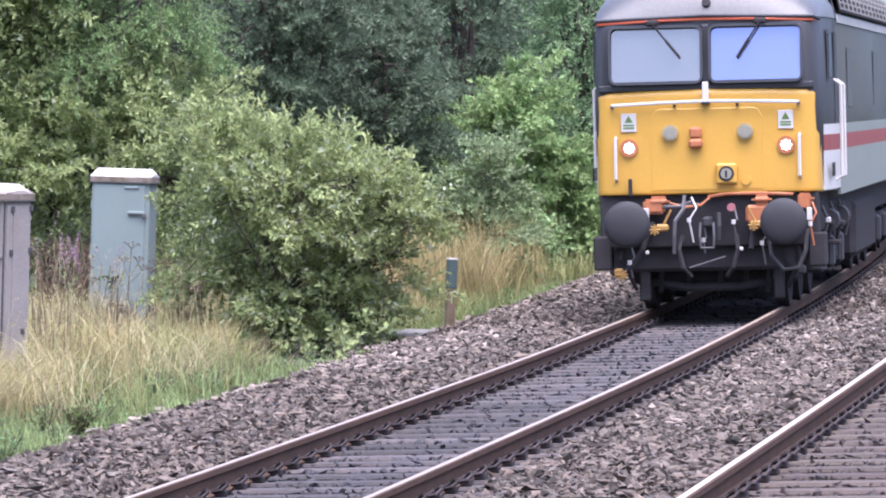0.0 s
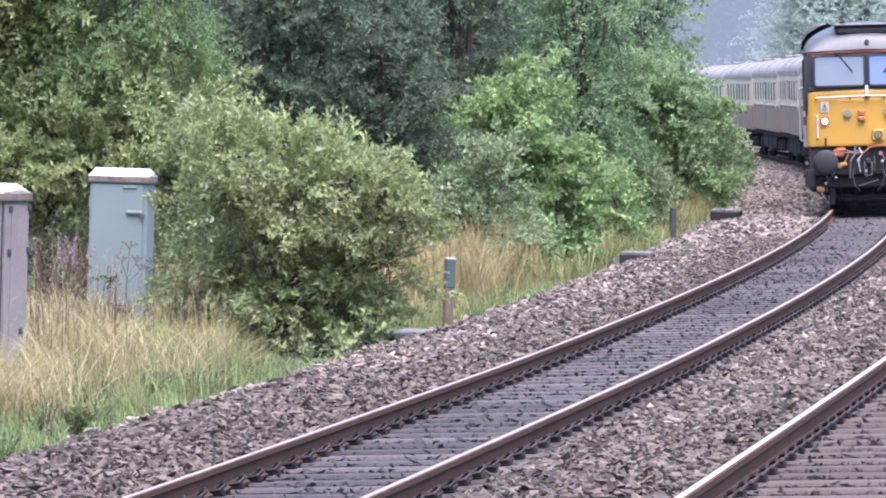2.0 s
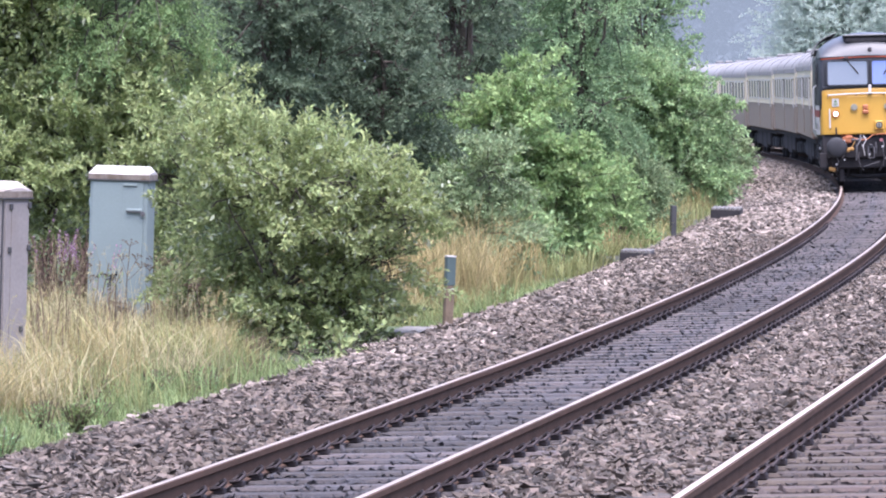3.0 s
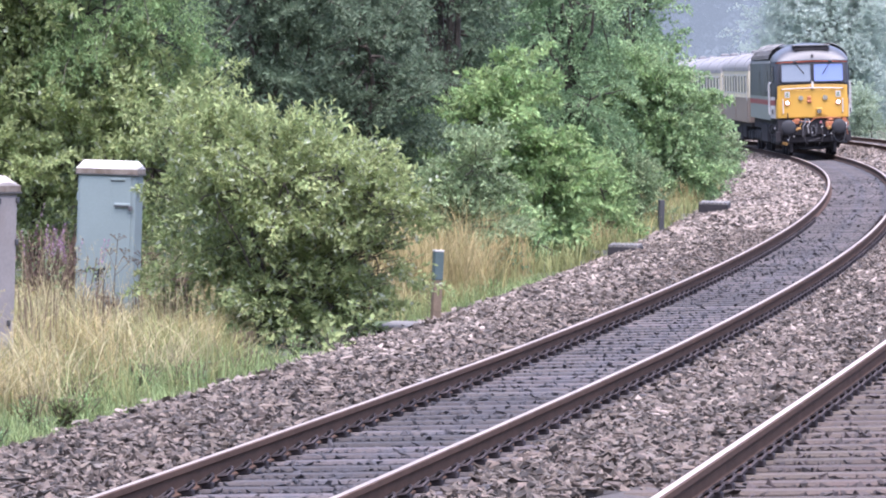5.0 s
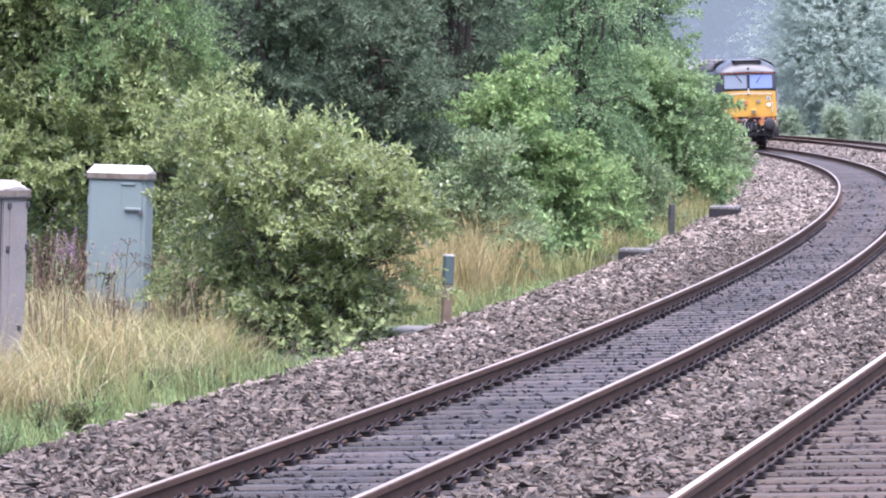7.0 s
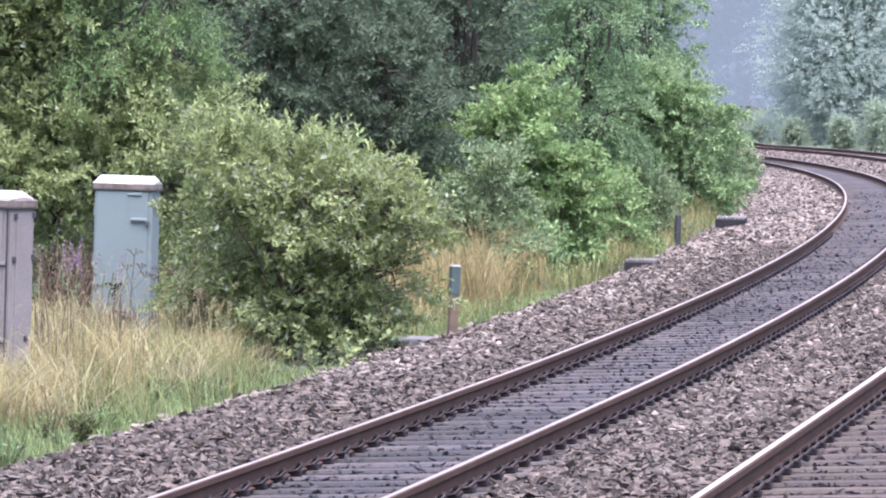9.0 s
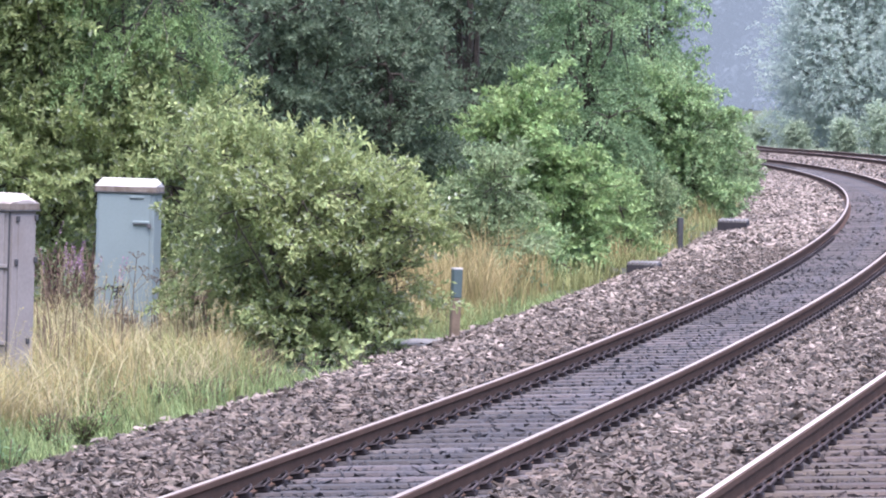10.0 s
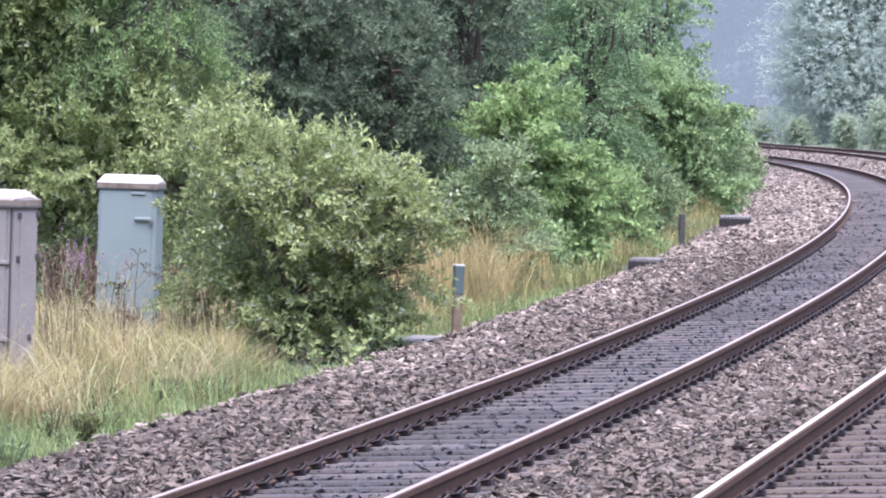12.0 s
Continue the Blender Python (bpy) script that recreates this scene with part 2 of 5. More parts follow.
# ---------- the line of the railway: s metres along the near track's far-side rail ----------
CANT = 0.0491
K_AT, K_VAL = (-10, 26, 62, 98, 134, 170, 230), (-0.00041, 0.00093, 0.00092, 0.00075, 0.00105, 0.00068, 0.00068)
LS = np.arange(-400.0, 1500.0, 0.5)
_k = np.interp(LS, K_AT, K_VAL)
_th = np.concatenate([[0], np.cumsum((_k[1:] + _k[:-1]) * 0.25)])
_i0 = int(np.argmin(abs(LS)))
LTH = _th - _th[_i0] + 1.4166
LX = np.concatenate([[0], np.cumsum((np.cos(LTH[1:]) + np.cos(LTH[:-1])) * 0.25)])
LY = np.concatenate([[0], np.cumsum((np.sin(LTH[1:]) + np.sin(LTH[:-1])) * 0.25)])
LX, LY = LX - LX[_i0] - 2.2627, LY - LY[_i0] + 29.6919


def line(s, lat, z):
    """World points at s along and lat to the right of the rail; arrays or numbers."""
    th, x, y = np.interp(s, LS, LTH), np.interp(s, LS, LX), np.interp(s, LS, LY)
    u = np.clip(np.asarray(s) - 20.0, 0, 230) / 100
    return np.stack(np.broadcast_arrays(x + lat * np.sin(th), y - lat * np.cos(th), z + 0.2024 * u - 0.188 * u * u), -1)


def on_line(s, lat, z, lean=0.0):
    """A pose on the line: y along it, x to the right, leaning with the cant."""
    th = float(np.interp(s, LS, LTH))
    x, y, zz = line(s, lat, z)
    return Matrix.Translation((float(x), float(y), float(zz))) @ pose(0, 0, 0, 0, 0, math.degrees(th) - 90) @ pose(0, 0, 0, 0, -math.degrees(lean), 0)


def ground_at(x, y):
    """The ground's height at a place."""
    i = int(np.argmin((LX - x) ** 2 + (LY - y) ** 2))
    lat = (x - LX[i]) * math.sin(LTH[i]) - (y - LY[i]) * math.cos(LTH[i])
    return float(line(LS[i], lat, np.interp(lat, LAT_P, GROUND_P))[2])


GAUGE, LAT2, Z2 = 1.505, 3.705, 0.37
LAT_P = (-600, -60, -20, -9, -5.5, -3.6, -2.9, -2.5, -1.2, -0.6, 2.05, 3.1, 5.8, 6.4, 7.6, 9.0, 14, 30, 600)
GROUND_P = (6, 2.0, 0.5, -0.3, -0.57, -0.58, -0.55, -0.62, -0.66, -0.6, -0.5, -0.4, -0.4, -0.3, -0.25, -0.05, 0.2, 1.0, 6)
BED_LAT = (-2.85, -2.45, -1.35, -0.7, -0.45, 0.0, 1.505, 2.05, 2.3, 2.95, 3.2, 3.705, 5.21, 5.75, 6.1, 7.4)
BED_Z = (-0.5, -0.40, -0.215, -0.2, -0.195, -0.22, -0.15, -0.085, -0.05, 0.11, 0.175, 0.15, 0.22, 0.27, 0.24, -0.2)


def grid_mesh(ss, lats, zs, rough=0.0):
    S, L = np.meshgrid(ss, lats, indexing="ij")
    Z = np.broadcast_to(np.asarray(zs), S.shape).copy()
    if rough:
        Z = Z + rough * (np.sin(S * 1.7 + L * 2.3) + np.sin(S * 0.61 - L * 1.1)) * (np.abs(L - 1.5) > 5)
    v = line(S, L, Z).reshape(-1, 3)
    n = len(lats)
    i = np.arange((len(ss) - 1) * (n - 1))
    a = i // (n - 1) * n + i % (n - 1)
    return v, np.stack([a, a + 1, a + n + 1, a + n], 1)


ss = np.concatenate([np.arange(-400, -30, 20), np.arange(-30, 240, 1.5), np.arange(240, 1500, 20)])
lats = np.array(LAT_P)
ground = new("ground", raw_mesh("ground", *grid_mesh(ss, lats, GROUND_P, 0.05), M_SOIL))
tagged(ground, "dark soil and moss lineside verge beside the railway", "ground", kind="structure")
ss = np.arange(-90, 420, 1.5)
bed = new("ballast_bed", raw_mesh("ballast_bed", *grid_mesh(ss, BED_LAT, BED_Z), M_BED))
bed.data.materials.append(M_BED_DARK)
lat_of = np.tile(np.array(BED_LAT[:-1]), len(ss) - 1)
bed.data.polygons.foreach_set("material_index", ((lat_of > -0.05) & (lat_of < 1.5)).astype(np.int32))
tagged(bed, "pinkish grey stone ballast bed with oily dark four-foot", "ballast", kind="structure")


# ---------- rails, sleepers, fastenings ----------
def rail_mesh(lat, z, s0, s1, lean, polish):
    prof = [(-0.036, 0), (-0.022, 0.005), (0.022, 0.005), (0.036, 0), (0.036, -0.035), (0.012, -0.05), (0.01, -0.125), (0.07, -0.148), (0.07, -0.159),
            (-0.07, -0.159), (-0.07, -0.148), (-0.01, -0.125), (-0.012, -0.05), (-0.036, -0.035)]
    ss = np.arange(s0, s1, 1.5)
    n = len(prof)
    v = np.concatenate([line(np.full(n, s), lat + np.array([p[0] - lean * p[1] for p in prof]), z + np.array([p[1] + lean * p[0] for p in prof])) for s in ss])
    f, m = [], []
    for i in range(len(ss) - 1):
        for k in range(n):
            f.append((i * n + k, i * n + (k + 1) % n, (i + 1) * n + (k + 1) % n, (i + 1) * n + k))
            m.append(1 if k == 1 else 0)
    me = raw_mesh("rail", v, np.array(f)[:, ::-1], M_RUST)
    me.materials.append(polish)
    me.polygons.foreach_set("material_index", np.array(m, np.int32))
    return me


def sleeper_mesh(material):
    b = box(-1.25, 1.25, -0.13, 0.13, -0.2, 0, 0.02)
    me = bpy.data.meshes.new("sleeper")
    b.to_mesh(me)
    b.free()
    me.materials.append(material)
    return me


def fastening_mesh():
    b = bmesh.new()
    for sx in (-1, 1):
        x = 0.105 * sx
        box(x - 0.04, x + 0.04, -0.05, 0.05, -0.005, 0.035, 0.008, b)
        tube([(x - 0.05 * sx, -0.05, 0.03), (x + 0.02 * sx, -0.075, 0.04), (x + 0.05 * sx, -0.03, 0.07), (x + 0.03 * sx, 0.03, 0.085),
              (x - 0.01 * sx, 0.07, 0.06), (x - 0.05 * sx, 0.04, 0.03)], 0.013, 4, b)
    me = bpy.data.meshes.new("fastening")
    b.to_mesh(me)
    b.free()
    me.materials.append(M_CLIP)
    return me


def sweep_track(name, lat, z, lean, s0, n_sleepers, m_sleeper, polish, label):
    top = empty(name)
    tagged(top, label, "railway track", kind="structure")
    for k in (0, 1):
        ob = new("rail", rail_mesh(lat + k * GAUGE, z + k * GAUGE * lean, s0 - 80, 420, lean, polish))
        ob.parent = top
        tagged(ob, "steel rail with polished head and rusty web")
    slp, fast = sleeper_mesh(m_sleeper), fastening_mesh()
    for i in range(n_sleepers):
        s = s0 + i * 0.65
        m = on_line(s + random.uniform(-0.02, 0.02), lat + GAUGE / 2, z + GAUGE / 2 * lean - 0.165, lean)
        ob = new("sleeper", slp)
        ob.parent, ob.matrix_world = top, m
        if i < 110:
            for k in (-1, 1):
                ob = new("fastening", fast)
                ob.parent, ob.matrix_world = top, m @ Matrix.Translation((k * GAUGE / 2, 0, 0.006))
    return top


sweep_track("track_1", 0.0, 0.0, CANT, 2.0, 290, M_SLEEPER, M_POLISH_DULL, "curved railway track with dark oily concrete sleepers")
sweep_track("track_2", LAT2, Z2, CANT, -4.0, 290, M_SLEEPER_B, M_POLISH, "curved railway track on brown concrete sleepers")


# ---------- ballast stones ----------
LUMP = np.array([(1, 0, 0), (-1, 0, 0), (0, 1, 0), (0, -1, 0), (0, 0, 1), (0, 0, -1)], float)
LUMP_F = np.array([(0, 2, 4), (2, 1, 4), (1, 3, 4), (3, 0, 4), (2, 0, 5), (1, 2, 5), (3, 1, 5), (0, 3, 5)])


def stones(name, n, s_span, lat_span, size, material, lift, label, rng, keep=None):
    """Angular broken stones strewn over a stretch of the bed."""
    s = s_span[0] + (s_span[1] - s_span[0]) * rng.random(n)
    lat = lat_span[0] + (lat_span[1] - lat_span[0]) * rng.random(n)
    if keep is not None:
        ok = keep(s, lat)
        s, lat = s[ok], lat[ok]
        n = len(s)
    z = np.interp(lat, BED_LAT, BED_Z) + lift * rng.random(n)
    c = line(s, lat, z)
    r = size * (0.55 + 0.75 * rng.random(n) ** 1.5)
    pts = LUMP[None] * (0.7 + 0.7 * rng.random((n, 6, 1))) + 0.35 * rng.normal(size=(n, 6, 3))
    pts *= np.stack([1.15 + 0.6 * rng.random(n), 0.75 + 0.3 * rng.random(n), 0.4 + 0.3 * rng.random(n)], 1)[:, None, :]
    q = rng.normal(size=(n, 4))
    q /= np.linalg.norm(q, axis=1)[:, None]
    w, x, y, zz = q.T
    R = np.stack([1 - 2 * (y * y + zz * zz), 2 * (x * y - w * zz), 2 * (x * zz + w * y), 2 * (x * y + w * zz), 1 - 2 * (x * x + zz * zz), 2 * (y * zz - w * x),
                  2 * (x * zz - w * y), 2 * (y * zz + w * x), 1 - 2 * (x * x + y * y)], 1).reshape(n, 3, 3)
    v = np.einsum("nij,nkj->nki", R, pts) * (r[:, None, None] * 0.5) * np.array([1.2, 1.2, 0.7]) + c[:, None, :]
    f = (LUMP_F[None] + 6 * np.arange(n)[:, None, None]).reshape(-1, 3)
    ob = new(name, raw_mesh(name, v.reshape(-1, 3), f, material))
    return tagged(ob, label, "ballast", kind="stuff")


rng = np.random.default_rng(3)
off_sleeper = lambda s, lat: np.abs((s - 2.0) / 0.65 - np.round((s - 2.0) / 0.65)) > 0.17
off_sleeper2 = lambda s, lat: np.abs((s + 4.0) / 0.65 - np.round((s + 4.0) / 0.65)) > 0.17
B_LABEL = "pinkish grey broken granite ballast stones"
stones("ballast_stones", 54500, (0.5, 66), (-2.85, -0.12), 0.06, M_STONE, 0.055, B_LABEL, rng)
stones("ballast_stones", 33000, (2, 60), (1.68, 3.56), 0.06, M_STONE, 0.055, B_LABEL, rng)
stones("ballast_stones", 19000, (66, 195), (-2.85, -0.15), 0.1, M_STONE_PALE, 0.06, B_LABEL, rng)
stones("ballast_stones", 10000, (60, 280), (1.7, 3.5), 0.1, M_STONE_PALE, 0.05, B_LABEL, rng)
stones("pale_ballast_stones", 5500, (22, 66), (-2.75, -1.0), 0.066, M_STONE_PALE, 0.075, "clean pale ballast stones on the shoulder crest", rng)
stones("pale_ballast_stones", 2200, (10, 60), (1.8, 3.4), 0.06, M_STONE_PALE, 0.075, "clean pale ballast stones between the tracks", rng)
stones("pale_ballast_stones", 420, (14, 32), (-2.9, -2.55), 0.075, M_STONE_PALE, 0.09, "clean pale stones along the grass edge", rng)
stones("dark_ballast_stones", 15000, (3, 62), (0.1, 1.42), 0.042, M_STONE_DARK, 0.058, "oil-blackened ballast between the sleepers", rng, off_sleeper)
stones("dark_ballast_stones", 2600, (3, 120), (0.1, 1.42), 0.042, M_STONE_DARK, 0.1, "oil-blackened loose stones on the sleepers", rng)
stones("rusty_ballast_stones", 11000, (-2, 45), (3.8, 5.1), 0.05, M_STONE_BROWN, 0.06, "rust-brown ballast between the sleepers", rng, off_sleeper2)


def loose_stones():
    """The nearest stones of the shoulder, one by one."""
    shapes = []
    for _ in range(6):
        b = bmesh.new()
        bmesh.ops.create_icosphere(b, subdivisions=1, radius=0.5)
        for v in b.verts:
            v.co = Vector((v.co.x * 1.1, v.co.y * 0.9, v.co.z * 0.7)) * random.uniform(0.75, 1.2)
        me = bpy.data.meshes.new("stone")
        b.to_mesh(me)
        b.free()
        me.materials.append(M_STONE_PIECE)
        shapes.append(me)
    for i in range(300):
        s = random.uniform(10, 32)
        lat = random.choice((random.uniform(-2.8, -0.3), random.uniform(1.9, 3.3)))
        z = float(np.interp(lat, BED_LAT, BED_Z)) + random.uniform(0.03, 0.055)
        ob = new("stone", shapes[i % 6])
        k = random.uniform(0.05, 0.085)
        ob.parent = bed
        ob.matrix_world = Matrix.LocRotScale(Vector(line(s, lat, z)), Euler([random.uniform(0, 6) for _ in range(3)]), (k, k, k))


loose_stones()


# ---------- plants ----------
def unit(a):
    return a / np.maximum(np.linalg.norm(a, axis=-1, keepdims=True), 1e-9)


def leaf_arrays(base, along, flat, length, width):
    """Folded diamond leaves: base points, directions, rough normals."""
    side = unit(np.cross(along, flat))
    nrm = np.cross(side, along)
    mid = base + along * (length * 0.45)[:, None]
    lift = nrm * (width * 0.25)[:, None]
    v = np.stack([base, mid + side * (width * 0.5)[:, None] + lift, base + along * length[:, None], mid - side * (width * 0.5)[:, None] + lift], 1)
    n = len(base)
    f = (np.array([(0, 1, 2), (0, 2, 3)])[None] + 4 * np.arange(n)[:, None, None]).reshape(-1, 3)
    return v.reshape(-1, 3), f


def shoot_leaves(p, d, span, per, leaf, slim, droop, rng, face=None, level=0.4):
    """Leaves set round shoots that start at p and grow along d."""
    m = len(p)
    face = d if face is None else face
    t = np.tile((np.arange(per) + 0.6) / per, m)
    P, D = np.repeat(p, per, 0), np.repeat(d, per, 0)
    L = np.repeat(span, per)
    pos = P + D * (t * L)[:, None]
    pos[:, 2] -= droop * L * t * t
    ang = np.tile(np.arange(per) * 2.4, m) + np.repeat(rng.random(m) * 6.3, per)
    a = unit(np.cross(D, np.array([0.31, 0.2, 0.93])))
    b = np.cross(D, a)
    rad = a * np.cos(ang)[:, None] + b * np.sin(ang)[:, None]
    along = unit(D * 0.65 + rad * 0.8 + rng.normal(size=P.shape) * 0.25 + np.array([0, 0, 0.12 - droop * 0.9]))
    flat = unit(rng.normal(size=P.shape) * 0.6 + np.repeat(face, per, 0) * 1.0 + np.array([0, 0, level]))
    ln = leaf * (0.6 + 0.6 * rng.random(len(P)))
    return leaf_arrays(pos, along, flat, ln, ln * slim)


def crown_points(lobes, n, rng, depth=0.45):
    """Shoot starts and directions in lumpy lobes (x, y, z, rx, ry, rz)."""
    lobes = np.array(lobes, float)
    w = lobes[:, 3] * lobes[:, 5] + 0.2
    pick = rng.choice(len(lobes), n, p=w / w.sum())
    u = unit(rng.normal(size=(n, 3)))
    lump = 1 + 0.27 * np.sin(u[:, 0] * 5 + pick * 2.1) * np.sin(u[:, 2] * 6 + pick) + 0.14 * np.sin(u[:, 1] * 9 + pick * 1.3)
    r = (1 - depth * rng.random(n) ** 1.4) * lump
    c, rad = lobes[pick, :3], lobes[pick, 3:]
    p = c + u * rad * r[:, None]
    d = unit(u + rng.normal(size=(n, 3)) * 0.45 + np.array([0, 0, 0.35]))
    ok = p[:, 2] > 0.04
    return p[ok], d[ok], u[ok]


def bough_shoots(lobes, n, per, span, droop, reach, rng):
    """Boughs that leave the lobes and carry flat sprays of side shoots; gives bough lines and shoot starts, directions, lengths, faces."""
    lobes = np.array(lobes, float)
    w = lobes[:, 3] * lobes[:, 5] + 0.1
    pick = rng.choice(len(lobes), n, p=w / w.sum())
    u = unit(rng.normal(size=(n, 3)) + np.array([0, 0, 0.35]))
    c, rad = lobes[pick, :3], lobes[pick, 3:]
    base = c + u * rad * (0.3 + 0.35 * rng.random((n, 1)))
    heading = unit(u + rng.normal(size=(n, 3)) * 0.35 + np.array([0, 0, 0.3]))
    length = reach * (0.6 + 0.8 * rng.random(n)) * rad.mean(1)
    t = np.tile(np.linspace(0.2, 1.0, per), n)
    B, H, L = np.repeat(base, per, 0), np.repeat(heading, per, 0), np.repeat(length, per)
    pos = B + H * (L * t)[:, None]
    pos[:, 2] -= droop * L * t * t
    tang = unit(H + np.stack([0 * t, 0 * t, -2 * droop * t], 1))
    tilt = np.repeat(unit(rng.normal(size=(n, 3)) * 0.45 + np.array([0, 0, 1.0])), per, 0)
    side = unit(np.cross(tang, tilt))
    sign = np.tile(np.where(np.arange(per) % 2, 1.0, -1.0), n)
    sign[per - 1::per] *= 0.1
    d = unit(tang * 0.8 + side * sign[:, None] * 0.8 + rng.normal(size=pos.shape) * 0.15)
    ln = span * (1.25 - 0.75 * t) * (0.7 + 0.6 * rng.random(len(t)))
    face = unit(np.cross(side, tang))
    face *= np.sign(face[:, 2:3] + 1e-6)
    tip = base + heading * length[:, None]
    tip[:, 2] -= droop * length
    return base, tip, pos, d, ln, face


def limb(bm, a, b, r0, r1, bend):
    a, b = Vector(a), Vector(b)
    pts = [a.lerp(b, k / 4) + Vector((random.uniform(-bend, bend), random.uniform(-bend, bend), random.uniform(0, bend))) * (1 if 0 < k < 4 else 0) for k in range(5)]
    tube(pts, r0, 5, bm, [r0 + (r1 - r0) * k / 4 for k in range(5)])


def plant(name, where, lobes, shoots, per, leaf, slim, material, label, category, seed, span=0.3, droop=0.15, trunk=0.06, stems=1, depth=0.45, group="", whips=0, level=0.4, boughs=0, per_bough=12, reach=1.1, pale=None, pale_share=0.0, facing=1.0):
    """A tree or bush with stems, limbs into every lobe and a crown of leafy shoots; z of where is the ground."""
    rng = np.random.default_rng(seed)
    random.seed(seed)
    top = empty(name, Matrix.Translation((where[0], where[1], ground_at(where[0], where[1]) - 0.02)))
    tagged(top, label, category, group)
    bm = bmesh.new()
    zmean = sum(l[2] for l in lobes) / len(lobes)
    for k in range(stems):
        bx, by = (0, 0) if stems == 1 else (random.uniform(-0.5, 0.5), random.uniform(-0.3, 0.3))
        fork = (bx * 1.4, by, zmean * 0.55)
        limb(bm, (bx, by, -0.15), fork, trunk, trunk * 0.7, 0.06)
        for l in lobes[k::stems]:
            hub = (l[0], l[1], l[2])
            limb(bm, fork, hub, trunk * 0.6, trunk * 0.25, 0.12)
            for _ in range(7):
                a = Vector(rng.normal(size=3)).normalized()
                limb(bm, hub, (l[0] + a.x * l[3] * 0.9, l[1] + a.y * l[4] * 0.9, l[2] + a.z * l[5] * 0.85), trunk * 0.25, 0.006, 0.08)
    p, d, u = crown_points(lobes, shoots, rng, depth)
    sp = span * (0.6 + 0.8 * rng.random(len(p)))
    vs, fs = [], []

    def add(v, f):
        fs.append(f + sum(len(a) for a in vs))
        vs.append(v)
    add(*shoot_leaves(p, d, sp, per, leaf, slim, droop, rng, u * facing, level))
    if boughs:
        a0, a1, p, d, sp, face = bough_shoots(lobes, boughs, per_bough, span, droop, reach, rng)
        for q0, q1 in zip(a0[:70], a1[:70]):
            limb(bm, q0, q1, trunk * 0.2, 0.004, 0.03)
        ok = p[:, 2] > 0.03
        add(*shoot_leaves(p[ok], d[ok], sp[ok], per, leaf, slim, droop * 0.6, rng, face[ok], 0.5))
    if whips:
        q, e, u = crown_points(lobes, whips, rng, 0.12)
        e = unit(e + np.array([0, 0, 0.9]))
        add(*shoot_leaves(q, e, span * (1.2 + 1.0 * rng.random(len(q))), per + 5, leaf * 0.95, slim, droop * 0.5, rng, u))
    part("trunk", bm, M_BARK, top, "brown branching stems")
    v, f = np.concatenate(vs), np.concatenate(fs)
    crown = new("crown", raw_mesh("crown", v, f, material))
    crown.parent = top
    if pale:
        crown.data.materials.append(pale)
        crown.data.polygons.foreach_set("material_index", np.repeat(rng.random(len(f) // 2) < pale_share, 2).astype(np.int32))
    return top


def lobes_of(w, h, n, seed, low=0.1, y=None):
    """n lumps that fill a crown w wide and h high."""
    r = random.Random(seed)
    out = []
    for i in range(n):
        t = (i + 0.5) / n
        z = h * (low + (1 - low) * t * 0.92)
        rr = w * (0.22 + 0.16 * r.random()) * (1.1 - 0.5 * abs(t - 0.4))
        a = i * 2.4 + r.random()
        k = (w * 0.5 - rr) * (0.6 + 0.4 * r.random()) * (1.15 - t * 0.7)
        out.append((math.cos(a) * k, math.sin(a) * k * (y or 1), z, rr, rr, rr * 0.9))
    return out


# the pale willow bush on the verge, in front of all
BUSH = plant("willow_bush", (-1.62, 61.0, -0.45),
      [(-0.2, 0.2, 1.35, 0.8, 0.8, 0.8), (-0.65, 1.0, 1.5, 0.6, 0.7, 0.7), (0.55, 0.1, 1.35, 0.7, 0.75, 0.7), (0.05, -0.5, 1.85, 0.75, 0.9, 0.42), (0.7, -0.55, 1.88, 0.55, 0.8, 0.38), (1.08, -0.5, 1.6, 0.4, 0.6, 0.33), (-0.5, -0.3, 1.6, 0.5, 0.7, 0.4),
       (-0.6, 0.9, 0.75, 0.65, 0.6, 0.6), (0.0, -0.1, 0.6, 0.65, 0.6, 0.55), (0.55, -0.2, 0.55, 0.6, 0.65, 0.5), (-1.05, 0.3, 2.3, 0.42, 0.6, 0.36), (-0.65, 0.2, 2.2, 0.5, 0.7, 0.38), (1.0, 0, 1.05, 0.38, 0.5, 0.42),
       (0.82, -0.2, 0.42, 0.38, 0.4, 0.38), (0.3, 0.0, 0.25, 0.45, 0.35, 0.25), (-0.25, 0.1, 0.3, 0.5, 0.35, 0.3)],
      1300, 12, 0.088, 0.45, L_WILLOW, "pale green willow bush with silvery leaf undersides", "bush", 11, 0.3, 0.14, 0.045, 4, 0.75, "", 90, 0.8, 150, 12, 1.0, L_WILLOW_PALE, 0.09)


